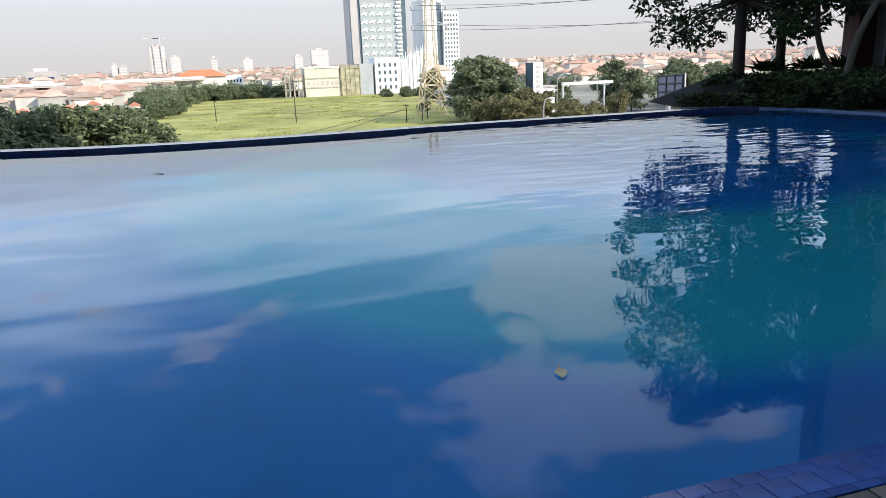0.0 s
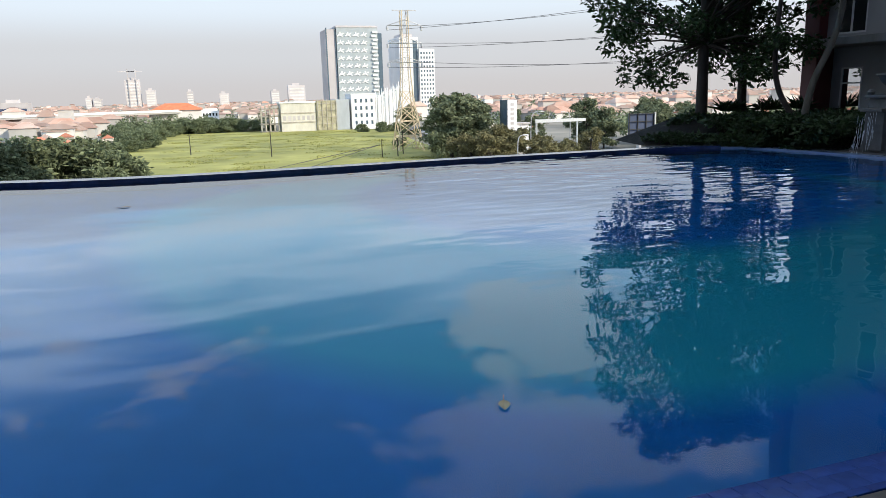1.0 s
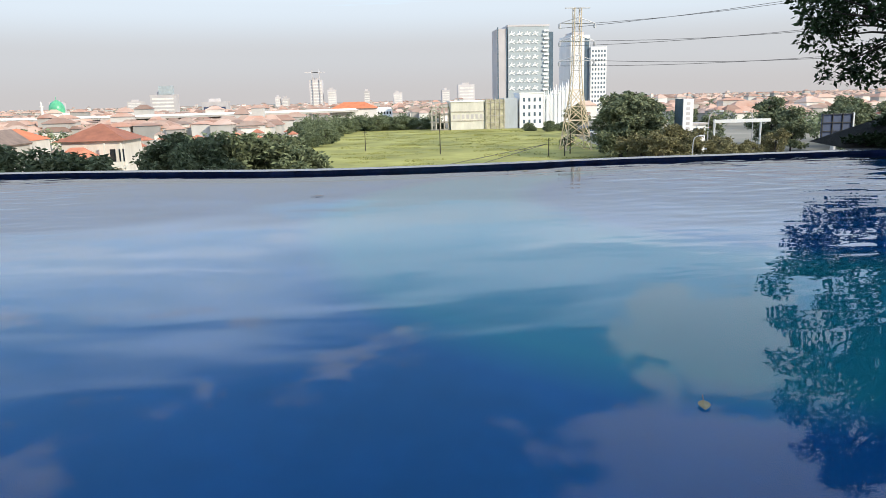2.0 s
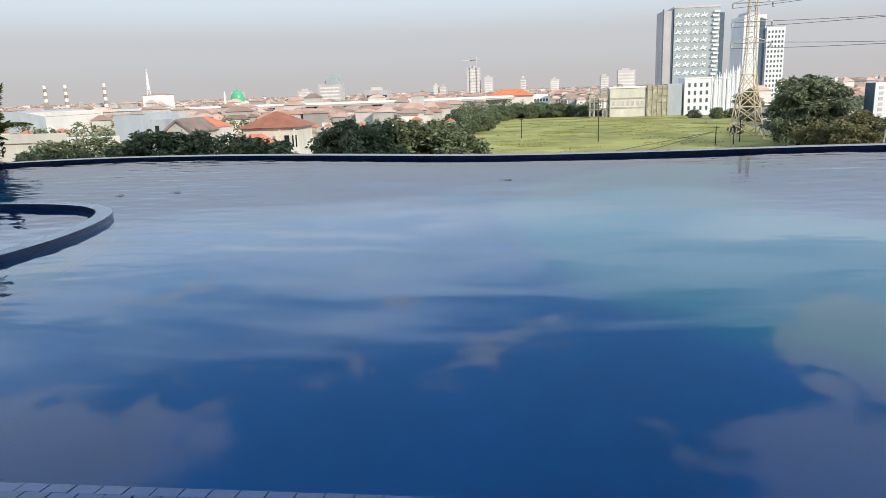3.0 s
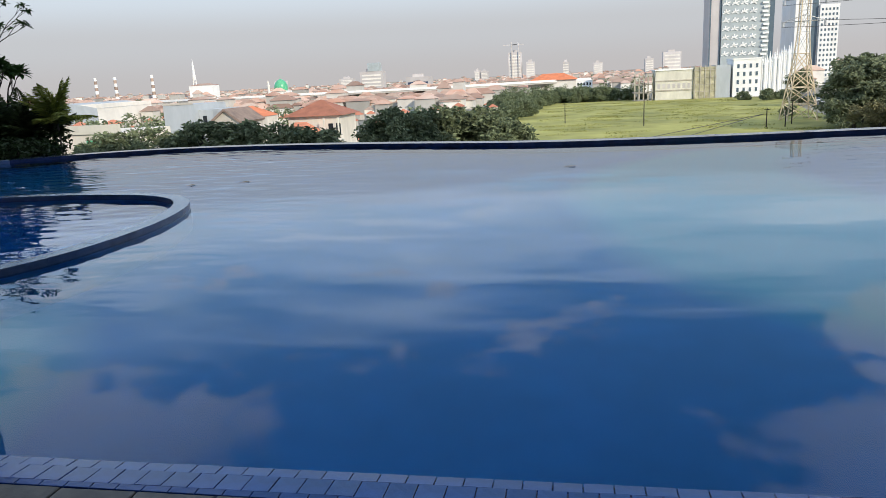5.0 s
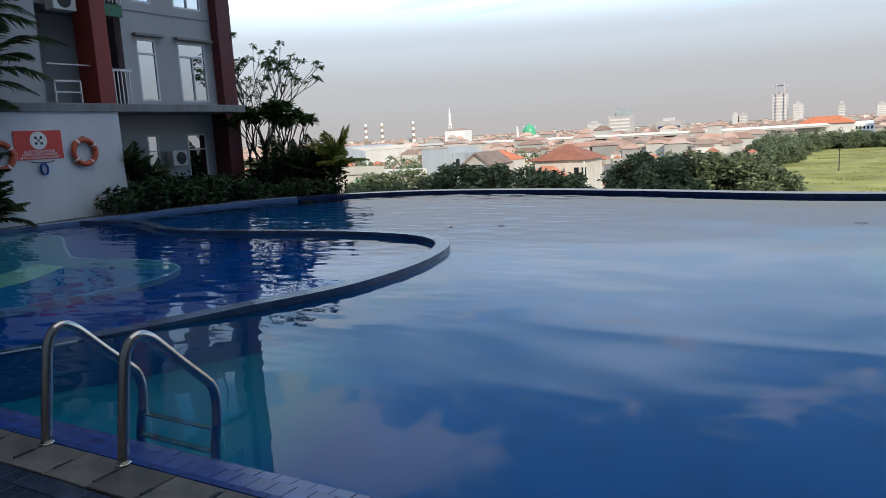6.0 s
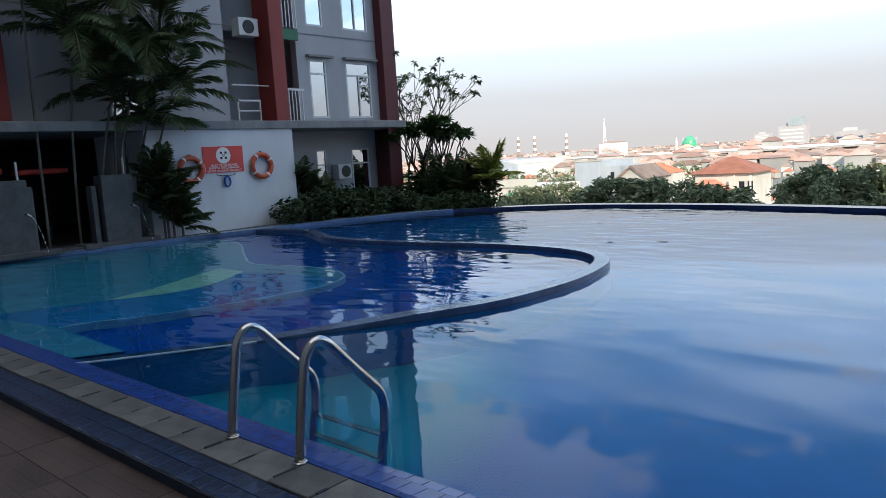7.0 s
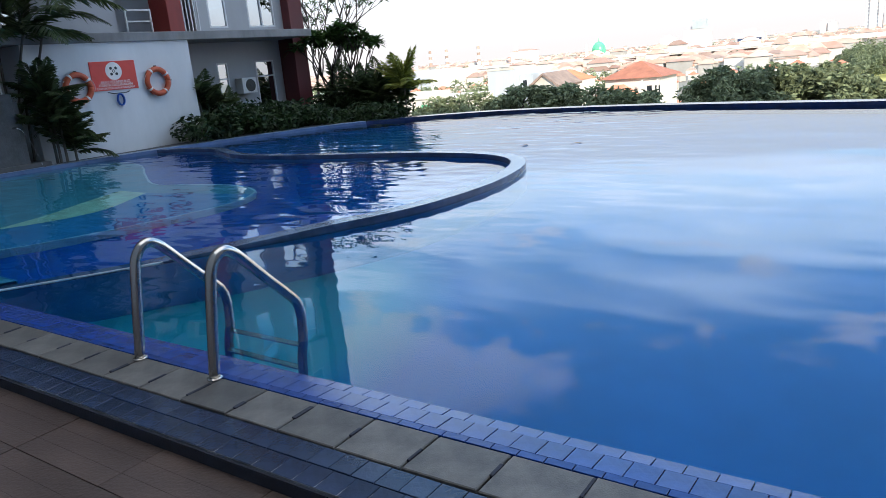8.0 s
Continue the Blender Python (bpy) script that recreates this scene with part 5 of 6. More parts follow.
# unfinished blocks beside it
ub = thing("unfinished_building", "half-built cream block with bare frames and site netting", "building", (36, 330, GROUND))
part("body", boxes((0, 0, 0, 15.6, 14, 12.6)), "cream", ub)
part("roof_slab", boxes((-0.4, -0.4, 12.6, 16, 14.4, 13.2)), "towerwhite", ub)
for z in (3.9, 8.0):
    part("floor_band", boxes((-0.1, -0.25, z, 15.7, -0.02, z + 0.5)), "scaffold", ub)
for k in range(7):
    part("window", boxes((0.9 + 2.1 * k, -0.08, 5.0, 2.1 + 2.1 * k, 0.04, 7.0)), "hazeblock", ub)
part("netted_bay", boxes((15.8, -0.6, 0, 25, 12, 13.4)), "netting", ub, "bay draped in olive netting")
part("grey_bay", boxes((25.1, 0, 0, 31, 13, 13.8)), "greywall", ub)
for k in range(5):
    part("scaffold_pole", boxes((16.2 + 2.1 * k, -0.9, 0, 16.45 + 2.1 * k, -0.65, 14.2)), "scaffold", ub)
for z in (3, 6, 9, 12):
    part("scaffold_rail", boxes((15.8, -0.95, z, 25.2, -0.7, z + 0.25)), "scaffold", ub)
for z in (0, 3.4, 6.8, 10.2):
    part("bare_slab", boxes((-9.0, 1, z, -0.8, 11, z + 0.4)), "scaffold", ub)
for k in range(5):
    part("bare_column", boxes((-8.9 + 1.9 * k, 1.0, 0, -8.3 + 1.9 * k, 1.6, 11.8)), "scaffold", ub)


# lattice pylon with its lines
def strut(bm, a, b, r):
    tube(bm, [a, b], r, 4)


py = thing("power_pylon", "tall lattice power pylon with three pairs of arms", "pylon", (54.8, 190, GROUND))
levels = [(0, 3.5), (4.0, 3.0), (8.0, 2.5), (11.7, 1.9), (16.0, 1.4), (21.0, 1.05), (26.0, 0.95), (31.0, 0.9), (36.8, 0.9)]
for sx, sy in ((-1, -1), (1, -1), (1, 1), (-1, 1)):
    part("leg", tube(bmesh.new(), [(sx * w, sy * w, z) for z, w in levels], 0.15, 5), "pylonpaint", py)
for (z0, w0), (z1, w1) in zip(levels, levels[1:]):
    paint, thick = ("pylonpaint", 0.11) if z0 < 12 else ("galv", 0.045)
    for ax in range(2):
        for s in (-1, 1):
            e0, e1 = [-w1, -w1], [w1, w1]
            e0[ax] = e1[ax] = s * w1
            ends = [((*e0, z1), (*e1, z1))]
            for q in (-1, 1):
                p0, p1 = [q * w0, q * w0], [-q * w1, -q * w1]
                p0[ax], p1[ax] = s * w0, s * w1
                ends.append(((*p0, z0), (*p1, z1)))
            for a, b in ends:
                part("brace", tube(bmesh.new(), [a, b], thick, 4), paint, py)
for z in (23.5, 28.5, 33.0):
    bm = bmesh.new()
    for s in (-1, 1):
        strut(bm, (0, -0.9, z + 1.4), (s * 4.7, 0, z), 0.10)
        strut(bm, (0, 0.9, z), (s * 4.7, 0, z), 0.10)
        strut(bm, (0, -0.9, z), (s * 4.7, 0, z), 0.10)
        lathe(bm, [(0.0, -1.3), (0.32, -1.2), (0.32, -0.2), (0.0, -0.1)], (s * 4.7, 0, z), 8)
    part("arm", bm, "galv", py)
part("top_bar", boxes((-3.2, -0.15, 36.7, 3.4, 0.15, 36.95)), "galv", py)
for z, end in ((23.5 + GROUND, 9.2), (28.5 + GROUND, 16.6), (33.0 + GROUND, 25.4)):
    for k, s in enumerate((-1, 1)):
        w = thing("power_line", "thin dark sagging overhead power line", "cable", group="power lines")
        a, b = Vector((54.8 + s * 4.7, 190, z - 1.2 + 1.2 * k)), Vector((132, 158, end + 0.9 - 0.9 * k))
        pts = [a.lerp(b, u) - Vector((0, 0, 4 * u * (1 - u) * 1.2)) for u in (k2 / 24 for k2 in range(25))]
        part("wire", tube(bmesh.new(), pts, 0.055, 4), "cable", w)
for x in (50, 62):
    w = thing("power_line", "thin dark line running low over the field", "cable", group="power lines")
    a, b = Vector((42, 170, -10.2)), Vector((x - 48, 150, -15.0))
    part("wire", tube(bmesh.new(), [a.lerp(b, k / 6) for k in range(7)], 0.07, 4), "cable", w)

# roadside things
col = thing("advertising_column", "tall slab column, white face with dark marks", "sign column", (67, 150, GROUND))
part("slab", boxes((0, 0, 0, 2.3, 4.0, 13.3)), "towerwhite", col)
part("dark_side", boxes((-0.12, -0.05, 5.0, -0.01, 4.05, 13.3)), "towerglass", col)
for k in range(9):
    part("mark", boxes((0.75, -0.06, 3.6 + 1.05 * k, 1.55, 0.02, 4.2 + 1.05 * k)), "hazeblock", col)
ko = thing("gatehouse", "small white flat-roofed gatehouse by the road", "building", (71.5, 154, GROUND))
part("wall", boxes((-2.2, 0, 0, 2.6, 4, 7.6)), "towerwhite", ko)
part("roof", boxes((-2.5, -0.4, 7.6, 2.9, 4.3, 8.0)), "hazeblock", ko)
for k in range(3):
    part("window", boxes((-1.7 + 1.5 * k, -0.06, 5.4, -0.9 + 1.5 * k, 0.02, 6.8)), "darkpane", ko)
gan = thing("sign_gantry", "white steel gantry spanning the road", "gantry", (74, 150, GROUND))
part("beam", boxes((0, -0.3, 8.0, 12.8, 0.3, 8.7)), "plastic_white", gan)
for x in (0.2, 10.7):
    part("post", tube(bmesh.new(), [(x, 0, 0), (x, 0, 8.8)], 0.22, 8), "plastic_white", gan)


def street_lamp(x, y, h, arm):
    s = thing("street_lamp", "tall galvanised street lamp with a curved arm", "street lamp", (x, y, GROUND), group="street lamps")
    part("pole", tube(bmesh.new(), smooth_line([(0, 0, 0), (0, 0, h * 0.8), (arm * 0.3, 0, h), (arm, 0, h + 0.3)], 4), 0.12, 6, 0.07), "galv", s)
    part("lantern", boxes((arm - 0.3, -0.2, h + 0.15, arm + 0.7, 0.2, h + 0.4), bevel=0.05), "plastic_white", s)


street_lamp(73.8, 152, 10.2, 2.6)
street_lamp(69.5, 147, 7.0, 1.2)
street_lamp(91, 165, 9.5, -2.2)
street_lamp(59.5, 128, 6.5, 1.4)
bp = thing("billboard", "back of a large billboard with blue-grey panel and frame", "billboard", (61.8, 90, GROUND))
part("panel", boxes((-2.1, 0, 8.1, 2.1, 0.15, 11.5)), "panelblue", bp)
for x in (-2.1, -0.7, 0.7, 2.0):
    part("rib", boxes((x, -0.15, 8.0, x + 0.12, -0.01, 11.6)), "black", bp)
for z in (8.1, 9.2, 10.3, 11.4):
    part("rail", boxes((-2.1, -0.28, z, 2.15, -0.16, z + 0.1)), "black", bp)
part("side_frame", boxes((2.12, -0.3, 7.9, 2.3, 0.2, 11.6)), "plastic_white", bp)
part("post", tube(bmesh.new(), [(0, 0.4, 0), (0, 0.4, 8.2)], 0.35, 8), "galv", bp)
for x, y, h in ((18, 190, 11), (43, 172, 4.5), (47, 172, 4.5), (50, 178, 6), (58.5, 176, 4), (63, 172, 5), (-2, 210, 6)):
    s = thing("utility_pole", "thin dark wooden utility pole in the field", "pole", (x, y, GROUND), group="utility poles")
    part("shaft", tube(bmesh.new(), [(0, 0, 0), (0, 0, h)], 0.14, 6, 0.09), "bark", s)
    part("crossarm", boxes((-0.6, -0.06, h - 0.5, 0.6, 0.06, h - 0.36)), "bark", s)


def parked_car(m):
    c = thing("car", "small pale car standing on the road", "car", group="cars on the road")
    part("body", boxes((-0.85, -2.1, 0.35, 0.85, 2.1, 0.95), bevel=0.12), "carpaint", c)
    part("cabin", boxes((-0.72, -1.2, 0.95, 0.72, 1.3, 1.5), bevel=0.16), "towerglass", c)
    for x in (-0.8, 0.8):
        for y in (-1.3, 1.3):
            part("wheel", lathe(bmesh.new(), [(0, -0.1), (0.32, -0.1), (0.32, 0.1), (0, 0.1)], (0, 0, 0), 12), "black", c).matrix_basis = pose(x, y, 0.32, 0, 90, 0)
    c.matrix_basis = m
    return c


first_car = parked_car(pose(79.5, 205, GROUND + 0.3, 0, 0, -8))
for i in range(15):
    q = road_line[6 + int(i * 1.2)]
    copy_thing(first_car, pose(q.x + (2.0 if i % 2 else -2.0), q.y + (i % 3), GROUND + 0.3, 0, 0, -10))

# landmarks on the skyline
mq = thing("mosque", "white hall with a ribbed green dome and slim minaret", "mosque", (-291, 700, GROUND))
part("hall", boxes((-10, -2, 0, 10, 16, 9.6)), "towerwhite", mq)
part("dome", lathe(bmesh.new(), [(6.4, 9.6), (7.0, 12.0), (6.6, 15.5), (4.9, 18.6), (2.3, 20.6), (0.25, 21.4), (0.12, 24.5), (0.0, 24.6)], (0, 6, 0), 20), "domegreen", mq, smooth=True)
part("minaret", lathe(bmesh.new(), [(1.3, 0), (1.2, 15), (1.7, 15.2), (1.7, 16.0), (1.0, 16.2), (0.9, 18.6), (0.0, 20.5)], (-10.5, -1, 0), 10), "hazewall", mq)
ms = thing("radio_mast", "white lattice radio mast above a long pale shed", "mast", (-436, 800, GROUND))
bm = bmesh.new()
for a in range(3):
    c, s = math.cos(a * 2.094), math.sin(a * 2.094)
    strut(bm, (c * 2.6, s * 2.6, 14), (c * 0.5, s * 0.5, 46), 0.35)
for k in range(9):
    z, r = 15 + 3.4 * k, 2.5 - 0.22 * k
    for a in range(3):
        c, s, c2, s2 = math.cos(a * 2.094), math.sin(a * 2.094), math.cos(a * 2.094 + 2.094), math.sin(a * 2.094 + 2.094)
        strut(bm, (c * r, s * r, z), (c2 * r * 0.9, s2 * r * 0.9, z + 3), 0.2)
part("lattice", bm, "towerwhite", ms)
part("antenna", lathe(bmesh.new(), [(1.2, 26), (1.5, 30), (1.5, 38), (0.4, 40), (0.2, 50)], (0, 0, 0), 8), "towerwhite", ms)
part("shed", boxes((-6, -4, 0, 24, 12, 19.6)), "towerwhite", ms)
part("shed_roof", hip_roof(bmesh.new(), -6, -4, 24, 12, 19.6, 2.2, 0.4), "hazeroof", ms)
for x, y in ((-777, 1100), (-741, 1100), (-674, 1100)):
    st = thing("chimney_stack", "tall banded red and white chimney stack", "chimney", (x, y, GROUND), group="chimney stacks")
    for k in range(8):
        part("band", lathe(bmesh.new(), [(3.2 - 0.12 * k, 5.3 * k), (3.2 - 0.12 * k - 0.1, 5.3 * k + 5.3), (0, 5.3 * k + 5.3)], (0, 0, 0), 12), "towerwhite" if k % 2 else "brownroof", st)


def far_block(x, y, w, d, h, label, dark=False, rows=0):
    b = thing("tower_block", label, "tower block", (x, y, GROUND), group="blocks on the skyline")
    part("body", boxes((-w / 2, 0, 0, w / 2, d, h)), "hazeblock", b)
    part("lift_house", boxes((-w / 4, d * 0.3, h, w / 6, d * 0.7, h + 4)), "hazeblock", b)
    for k in range(rows):
        part("window_band", boxes((-w * 0.42, -0.3, 6 + (h - 8) * k / rows, w * 0.42, -0.05, 6 + (h - 8) * (k + 0.45) / rows)), "panelblue" if dark else "hazewall", b)
    return b


far_block(-112, 1500, 26, 30, 56, "hazy half-finished tower block on the skyline", rows=8)
far_block(-81, 1500, 17, 20, 36, "hazy pale tower block on the skyline", rows=6)
for x, w, h in ((-10, 12, 32), (53, 18, 27), (152, 16, 30), (195, 34, 40), (-175, 14, 22), (-190, 10, 24), (330, 30, 44), (365, 26, 40), (-620, 24, 24), (-470, 30, 22)):
    far_block(x, 1500, w, 18, h, "hazy pale tower block on the skyline", rows=5)
fb = far_block(-304, 1100, 36, 20, 29, "stepped pale block with a dark top on the skyline", rows=4)
part("dark_top", boxes((-5, -0.5, 29, 14, 12, 41.5)), "towergrey", fb, "dark grey upper box")
far_block(-210, 1000, 34, 20, 17, "low dark slab block on the skyline", True, 1)
for x in (-118, -104):
    cr = thing("tower_crane", "thin tower crane above a half-finished block", "crane", (x, 1498, GROUND), group="tower cranes")
    part("mast", boxes((-0.7, -0.7, 0, 0.7, 0.7, 76)), "hazeblock", cr)
    part("jib", boxes((-16, -0.5, 70, 12, 0.5, 71.2)), "hazeblock", cr)
hw = thing("elevated_road", "long pale elevated road crossing the town on piers", "viaduct", (0, 0, 0))
deck_line = [Vector(p) for p in ((-420, 500), (-230, 450), (-78, 462), (10, 520))]
part("deck", wall_strip(bmesh.new(), offset_line(deck_line, 6), offset_line(deck_line, -6), -6.6, -5.0), "hazewall", hw)
part("parapet", wall_strip(bmesh.new(), offset_line(deck_line, -6.05), offset_line(deck_line, -6.4), -5.6, -4.2), "towerwhite", hw)
for k in range(22):
    u = k / 21 * 3
    a, b = deck_line[min(2, int(u))], deck_line[min(2, int(u)) + 1]
    q = a.lerp(b, min(1.0, u - min(2, int(u))))
    part("pier", boxes((q.x - 0.8, q.y - 2, GROUND, q.x + 0.8, q.y + 2, -6.6)), "hazeblock", hw)


# far roofs and trees, past counting
def far_town():
    g2 = random.Random(21)
    bm_w, bm_r = ([], []), ([], [])
    for _ in range(6500):
        y = 330 + 2400 * g2.random() ** 1.7
        x = y * g2.uniform(-1.35, 1.1)
        if -30 < x < 125 and y < 352 or -50 < x < 40 and y < 500 or 20 < x < 160 and y < 425:
            continue
        w, d, h = g2.uniform(5, 13), g2.uniform(5, 11), g2.uniform(3.0, 6.0) + (g2.random() < 0.05) * g2.uniform(2, 7)
        z0, z1, z2 = GROUND, GROUND + h, GROUND + h + g2.uniform(0.9, 3.2)
        k = len(bm_w[0])
        bm_w[0].extend([(x, y, z0), (x + w, y, z0), (x + w, y + d, z0), (x, y + d, z0), (x, y, z1), (x + w, y, z1), (x + w, y + d, z1), (x, y + d, z1)])
        bm_w[1].extend([(k, k + 1, k + 5, k + 4), (k + 1, k + 2, k + 6, k + 5), (k + 3, k, k + 4, k + 7), (k + 2, k + 3, k + 7, k + 6)])
        k = len(bm_r[0])
        bm_r[0].extend([(x - 0.6, y - 0.6, z1), (x + w + 0.6, y - 0.6, z1), (x + w + 0.6, y + d + 0.6, z1), (x - 0.6, y + d + 0.6, z1), (x + w * 0.3, y + d / 2, z2), (x + w * 0.7, y + d / 2, z2)])
        bm_r[1].extend([(k, k + 1, k + 5, k + 4), (k + 1, k + 2, k + 5), (k + 2, k + 3, k + 4, k + 5), (k + 3, k, k + 4)])
    t = thing("far_houses", "mass of distant pale houses with haze-paled roofs", "houses", kind="stuff")
    part("far_walls", bm_w, "hazewall", t)["kind"] = "stuff"
    part("far_roofs", bm_r, "hazeroof", t)["kind"] = "stuff"
    rng = np.random.default_rng(31)
    n = 900
    y = 140 + 1500 * rng.random(n) ** 1.5
    x = y * rng.uniform(-1.3, 1.0, n)
    keep = ~((x > -26) & (x < 118) & (y > 120) & (y < 345)) & ~((x < -36) & (x > -80) & (y < 200))
    blobs = [(a, b, GROUND + 3.6, 4.0, 4.0, 3.2) for a, b in zip(x[keep], y[keep])]
    t = thing("far_trees", "scattered haze-pale green trees among the far houses", "trees", kind="stuff")
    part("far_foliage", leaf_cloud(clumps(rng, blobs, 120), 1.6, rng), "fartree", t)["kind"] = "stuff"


far_town()


def town_tree(seed, height, width, label, material, leaf=0.55, per=150, n=30, low=0.42):
    return broad_tree("tree", label, 0, 0, GROUND, height * 0.85, crown_blobs(seed, n, width, width, height * low, height - 1.0, width * 0.30), per, leaf, seed, 0.3, material, group="trees below the terrace")


def town_trees(base, spots):
    for i, (x, y, s) in enumerate(spots):
        m = pose(x, y, GROUND, 0, 0, 73 * i) @ Matrix.Diagonal((s * hr.uniform(0.95, 1.15), s * hr.uniform(0.95, 1.15), s, 1))
        if i == 0:
            base.matrix_basis = m
        else:
            copy_thing(base, m)


town_trees(town_tree(51, 13.6, 3.6, "leafy dark green street tree below the terrace", "citytree", 0.50, 230, 40),
           [(-15.3, 60, 0.96), (-12.4, 60, 0.99), (-8.6, 61, 0.97), (-6.0, 59, 0.90), (-16.8, 62, 0.88), (-10.4, 63, 0.97), (-13.6, 58, 0.96), (-7.2, 63, 0.94)])
town_trees(town_tree(52, 13.4, 2.9, "grey-green street tree with thin crown", "fartree", 0.34, 170, 34),
           [(-32.6, 45, 0.97), (-30.3, 45, 1.02), (-27.9, 46, 0.98)])
town_trees(town_tree(53, 13.4, 2.7, "dense green street tree below the terrace", "citytree", 0.42, 190, 34),
           [(-25.4, 45, 1.01), (-23.2, 46, 0.99), (-21.0, 45, 0.97), (-18.8, 46, 0.95), (-16.9, 45, 0.93), (-35.2, 47, 0.9)])
town_trees(town_tree(54, 14.5, 5.2, "broad green roadside tree", "roadtree", 0.85, 150, 44, 0.12),
           [(56.5, 158, 1.0), (58, 163, 1.06), (61, 158, 1.0), (66, 172, 0.9), (101, 165, 0.75), (107, 150, 0.8), (113, 160, 0.85), (98, 130, 0.62), (121, 175, 0.9), (93, 205, 0.7), (72, 250, 0.8), (92, 262, 0.85), (100, 285, 0.9), (62, 175, 1.0), (61.5, 168, 1.05), (64, 166, 0.95), (70, 185, 0.85), (75, 195, 0.8), (85, 175, 0.62), (110, 190, 0.9), (118, 150, 0.8), (126, 165, 0.8)])
town_trees(town_tree(55, 9.5, 4.2, "olive-brown roadside tree in low sun", "browntree", 0.65, 120, 34, 0.12),
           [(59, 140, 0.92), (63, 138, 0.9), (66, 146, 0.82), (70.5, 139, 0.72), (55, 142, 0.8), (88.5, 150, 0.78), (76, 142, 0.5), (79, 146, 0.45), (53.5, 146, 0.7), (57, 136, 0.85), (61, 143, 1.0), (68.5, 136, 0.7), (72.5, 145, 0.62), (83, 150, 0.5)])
town_trees(town_tree(56, 7.8, 5.2, "haze-pale green tree at the field's edge", "fartree", 0.85, 120, 34, 0.10),
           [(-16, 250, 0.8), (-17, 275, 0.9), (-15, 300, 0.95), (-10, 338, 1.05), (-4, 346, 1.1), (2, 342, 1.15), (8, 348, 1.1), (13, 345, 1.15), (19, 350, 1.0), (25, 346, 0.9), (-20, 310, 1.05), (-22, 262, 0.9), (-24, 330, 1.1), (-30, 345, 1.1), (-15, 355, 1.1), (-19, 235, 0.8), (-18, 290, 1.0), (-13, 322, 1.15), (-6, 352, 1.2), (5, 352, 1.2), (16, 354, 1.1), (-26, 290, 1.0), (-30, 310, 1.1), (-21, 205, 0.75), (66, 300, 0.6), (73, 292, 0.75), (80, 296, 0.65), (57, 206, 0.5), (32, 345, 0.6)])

# rough tufts over the field
rng = np.random.default_rng(61)
fx, fy = rng.uniform(-8, 62, 260), rng.uniform(150, 322, 260)
tufts = [(a, b, GROUND + 0.2, 2.0 + 3.0 * c, 1.2, 0.16) for a, b, c in zip(fx, fy, rng.random(260)) if c > 0.35]
gt = thing("grass_tufts", "darker rough tufts scattered over the field", "grass", kind="stuff")
part("tuft_blades", leaf_cloud(clumps(rng, tufts, 70), 0.38, rng, droop=-0.6), "tuft", gt)["kind"] = "stuff"


# ---- floating leaves ----
def floating_leaf(x, y, size, rz, label):
    t = thing("fallen_leaf", label, "leaf", (x, y, 0.004), rz, group="leaves on the water")
    bm = bmesh.new()
    rows = [(0.0, 0.0), (0.25, 0.20), (0.5, 0.26), (0.75, 0.17), (1.0, 0.0)]
    up_, dn, mid = [], [], []
    for u, w in rows:
        z = 0.10 * (u - 0.5) ** 2 * size
        mid.append(bm.verts.new((u * size, 0, z)))
        if w:
            up_.append(bm.verts.new((u * size, w * size, z + 0.05 * size)))
            dn.append(bm.verts.new((u * size, -w * size, z + 0.05 * size)))
    for side in (up_, dn):
        bm.faces.new((mid[0], mid[1], side[0]))
        bm.faces.new((mid[1], mid[2], side[1], side[0]))
        bm.faces.new((mid[2], mid[3], side[2], side[1]))
        bm.faces.new((mid[3], mid[4], side[2]))
    part("blade", bm, "deadleaf", t)
    part("stalk", tube(bmesh.new(), [(-0.35 * size, 0, 0.01), (0, 0, 0.003)], 0.002, 4), "deadleaf", t)


floating_leaf(2.03, 2.09, 0.11, 250, "curled pale brown leaf floating on the water")
for i, (x, y) in enumerate(((-0.30, 9.68), (-5.15, 8.9), (-5.9, 8.7), (3.4, 12.2), (4.0, 12.0))):
    floating_leaf(x, y, 0.14, 40 * i, "small dry leaf floating on the water")


# ---- edge tiles, pavers and deck ----
def slab_mesh(name, w, d, h, bevel, material):
    """A low slab with chamfered top edges, its top at z = 0."""
    a, b = (w / 2, d / 2), (w / 2 - bevel, d / 2 - bevel)
    v = [(sx * q[0], sy * q[1], z) for q, z in ((a, -h), (a, -bevel), (b, 0.0)) for sx, sy in ((-1, -1), (1, -1), (1, 1), (-1, 1))]
    fc = [(8, 9, 10, 11)] + [(r + k, r + (k + 1) % 4, r + 4 + (k + 1) % 4, r + 4 + k) for r in (0, 4) for k in range(4)]
    me = bpy.data.meshes.new(name)
    me.from_pydata(v, [], fc)
    me.materials.append(M[material])
    return me


def lay(name, me, parent, spots):
    for x, y, z, rx, ry in spots:
        o = bpy.data.objects.new(name, me)
        scene.collection.objects.link(o)
        o.parent = parent
        o.matrix_basis = pose(x, y, z, rx, ry, 0)


def lay_joined(name, me, parent, spots):
    v, fc = [], []
    src, faces = [tuple(q.co) for q in me.vertices], [tuple(p.vertices) for p in me.polygons]
    for x, y, z, *_ in spots:
        k = len(v)
        v += [(a + x, b + y, c + z) for a, b, c in src]
        fc += [tuple(i + k for i in f) for f in faces]
    o = part(name, (v, fc), "navy", parent)
    o.data.materials[0] = me.materials[0]
    o["kind"] = "stuff"


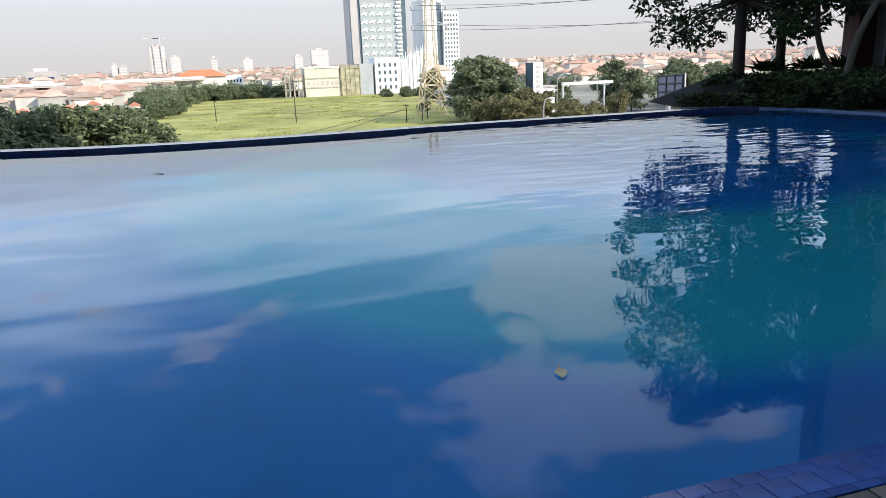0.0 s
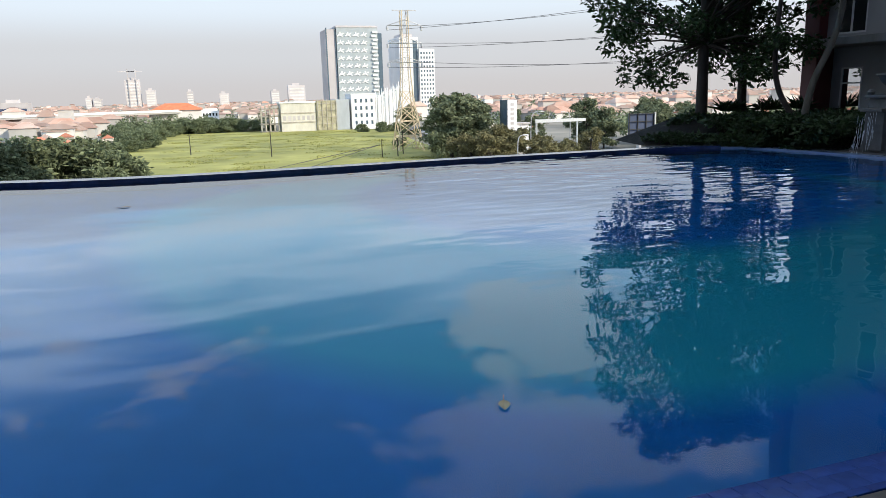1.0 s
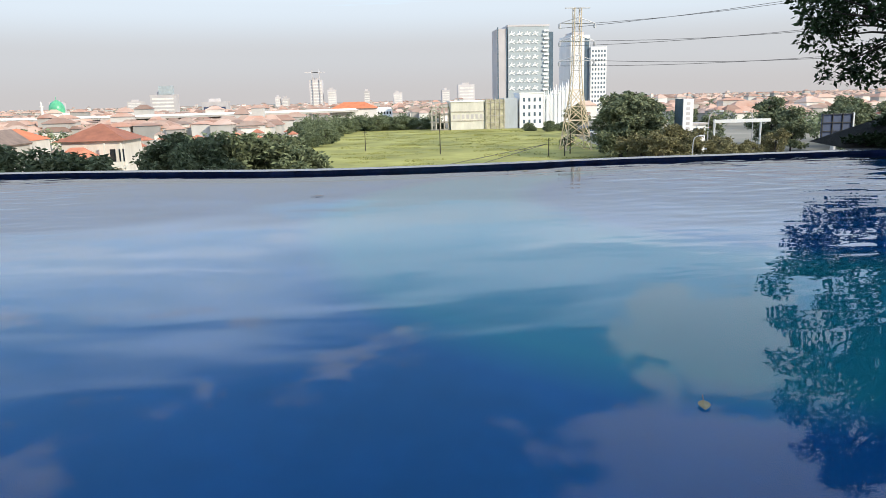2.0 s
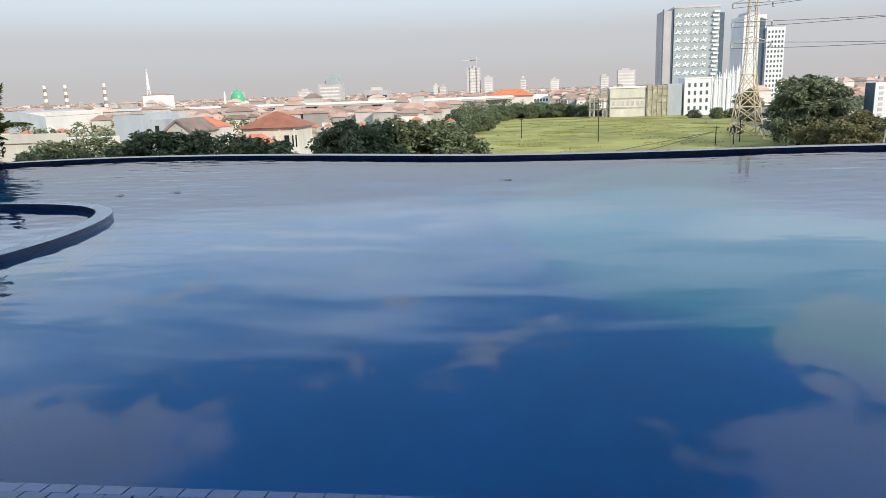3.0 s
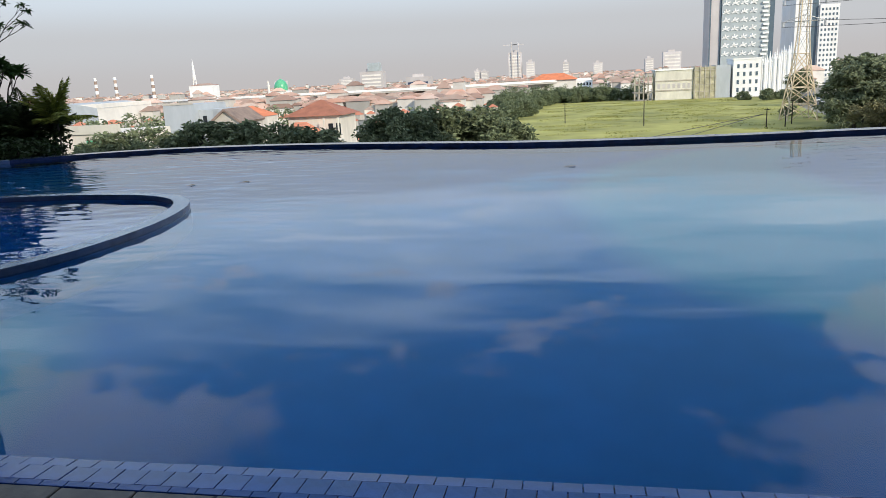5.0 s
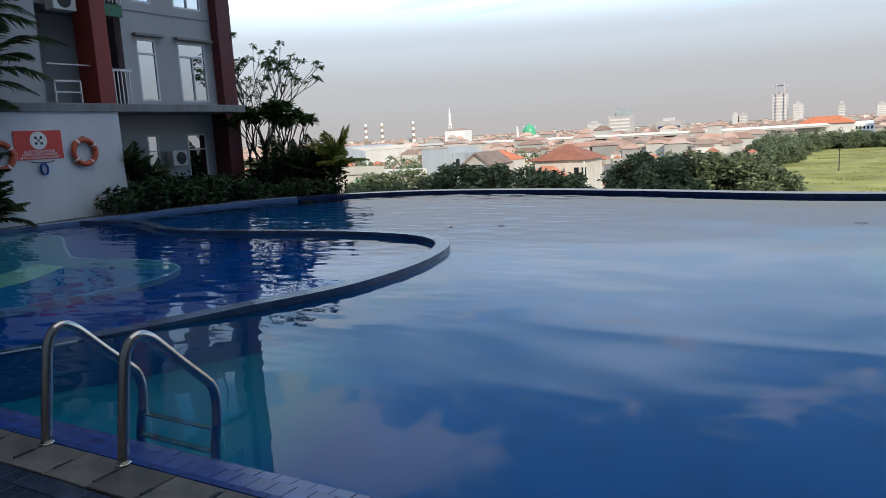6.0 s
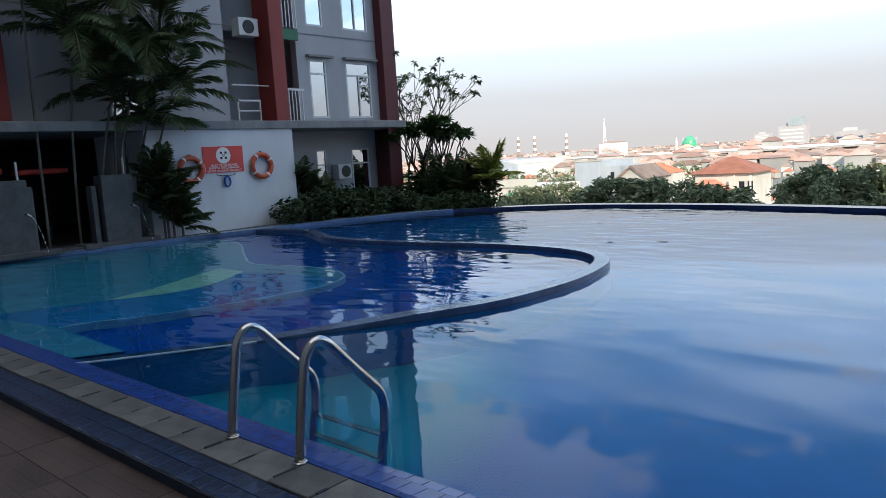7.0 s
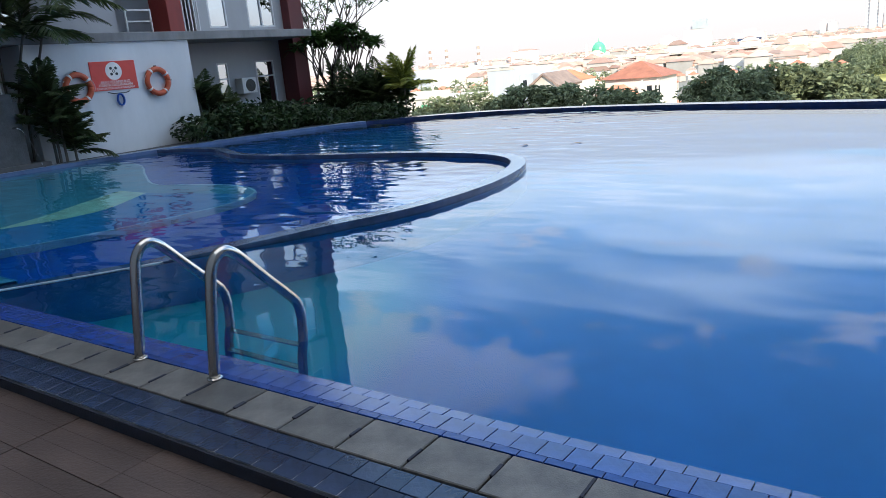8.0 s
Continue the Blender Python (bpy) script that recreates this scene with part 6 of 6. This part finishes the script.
tr = random.Random(3)
PITCH = 0.1035
edge = part("pool_edge", boxes((-15.9, 0.89, -0.045, 13.25, 1.052, 0.002), (-15.9, 1.052, -0.045, 13.25, 1.115, -0.016)), "bluegrout")
tagged(edge, "wet blue tiled edge sloping into the water", "pool edge", kind="structure")
tile = slab_mesh("edge_tile", PITCH - 0.0035, 0.109, 0.02, 0.0015, "bluetile")
lip_tile = slab_mesh("lip_tile", PITCH - 0.0035, 0.068, 0.02, 0.0015, "bluetile")
trim = slab_mesh("edge_trim", PITCH - 0.0035, 0.035, 0.02, 0.0015, "bluetile")
near_t, rest_t, trims, trims2, lips, lips2 = [], [], [], [], [], []
# the outer row dips under the water's surface
for k in range(-152, 126):
    for r, (y, z, dip) in enumerate(((0.995, 0.015, -4.0), (1.0865, 0.0045, -6.0))):
        x = k * PITCH + (0.5 * PITCH if r else 0)
        s = (x, y, z + tr.uniform(-0.0008, 0.0008), tr.uniform(-0.5, 0.5) + dip, tr.uniform(-0.4, 0.4))
        ((lips if r else near_t) if -9.6 < x < 4.6 else (lips2 if r else rest_t)).append(s)
    s = (k * PITCH + 0.5 * PITCH, 0.919, 0.022, tr.uniform(-0.5, 0.5), 0)
    (trims if -9.6 < k * PITCH < 4.6 else trims2).append(s)
lay("tile", tile, edge, near_t)
lay("lip_tile", lip_tile, edge, lips)
lay("trim_tile", trim, edge, trims)
lay_joined("more_tiles", tile, edge, rest_t)
lay_joined("more_lip_tiles", lip_tile, edge, lips2)
lay_joined("more_trim", trim, edge, trims2)

coping = part("pavement", boxes((-15.9, 0.435, -0.16, 13.25, 0.89, 0.004)), "grout_dark")
tagged(coping, "raised coping of grey pavers and slate-blue tiles", "coping", kind="structure")
paver = slab_mesh("paver", 0.298, 0.234, 0.04, 0.004, "paver")
PAVE = 0.3055
lay("paver", paver, coping, [(-2.838 + PAVE * k, 0.777, 0.024 + tr.uniform(-0.002, 0.002), tr.uniform(-0.9, 0.9), tr.uniform(-0.5, 0.5)) for k in range(-42, 52)])
# lumps of dark mortar squeezed out of the paver joints
rng = np.random.default_rng(17)
bm = bmesh.new()
for k in range(-42, 52):
    x = -2.838 + PAVE * (k + 0.5)
    y0, ln, w = 0.70 + rng.uniform(0, 0.08), rng.uniform(0.05, 0.13), rng.uniform(0.006, 0.012)
    box(bm, x - w, y0, 0.012, x + w, min(0.885, y0 + ln), 0.0275 + rng.uniform(0, 0.002), bevel=0.004)
part("joint_mortar", bm, "grout_dark", coping, "dark lumps of mortar in the joints")["kind"] = "stuff"
band = slab_mesh("band_tile", PITCH - 0.003, 0.101, 0.02, 0.0015, "bandtile")
near_b, rest_b = [], []
for k in range(-152, 126):
    for r, y in enumerate((0.600, 0.496)):
        x = k * PITCH + (0.5 * PITCH if r else 0.02)
        (near_b if -8.2 < x < 3.4 else rest_b).append((x, y, 0.020 - 0.004 * r + tr.uniform(-0.0008, 0.0008), tr.uniform(-0.5, 0.5) + (2.5 if r else 0), tr.uniform(-0.5, 0.5)))
lay("tile", band, coping, near_b)
lay_joined("more_tiles", band, coping, rest_b)
gb = part("grout_bed", boxes((-15.8, 0.445, 0.0, 13.2, 0.653, 0.0125)), "bandgrout", coping)

deck = part("floor", boxes((-15.9, -8.5, -1.6, 13.25, 0.43, -0.075)), "grout_dark")
tagged(deck, "brown tiled pool deck in the shade", "deck", kind="structure")


def ribbed_tile(w, d, ribs):
    """One deck tile cut by shallow grooves into narrow boards."""
    v, fc, step = [], [], d / ribs
    for i in range(ribs):
        m = slab_mesh("rib", w, step - 0.0006, 0.03, 0.0008, "deck")
        k, y = len(v), -d / 2 + step * (i + 0.5)
        v += [(q.co.x, q.co.y + y, q.co.z) for q in m.vertices]
        fc += [tuple(j + k for j in p.vertices) for p in m.polygons]
        bpy.data.meshes.remove(m)
    me = bpy.data.meshes.new("deck_tile")
    me.from_pydata(v, [], fc)
    me.materials.append(M["deck"])
    return me


dtile = ribbed_tile(0.621, 0.2835, 3)
spots = [(-2.79 + 0.625 * i, 0.293 - 0.287 * j, -0.05 + tr.uniform(-0.0012, 0.0012), tr.uniform(-0.25, 0.25), tr.uniform(-0.2, 0.2)) for i in range(-20, 26) for j in range(30)]
lay("tile", dtile, deck, [q for q in spots if q[1] > -1.6 and -9 < q[0] < 3])
lay_joined("more_tiles", dtile, deck, [q for q in spots if not (q[1] > -1.6 and -9 < q[0] < 3)])
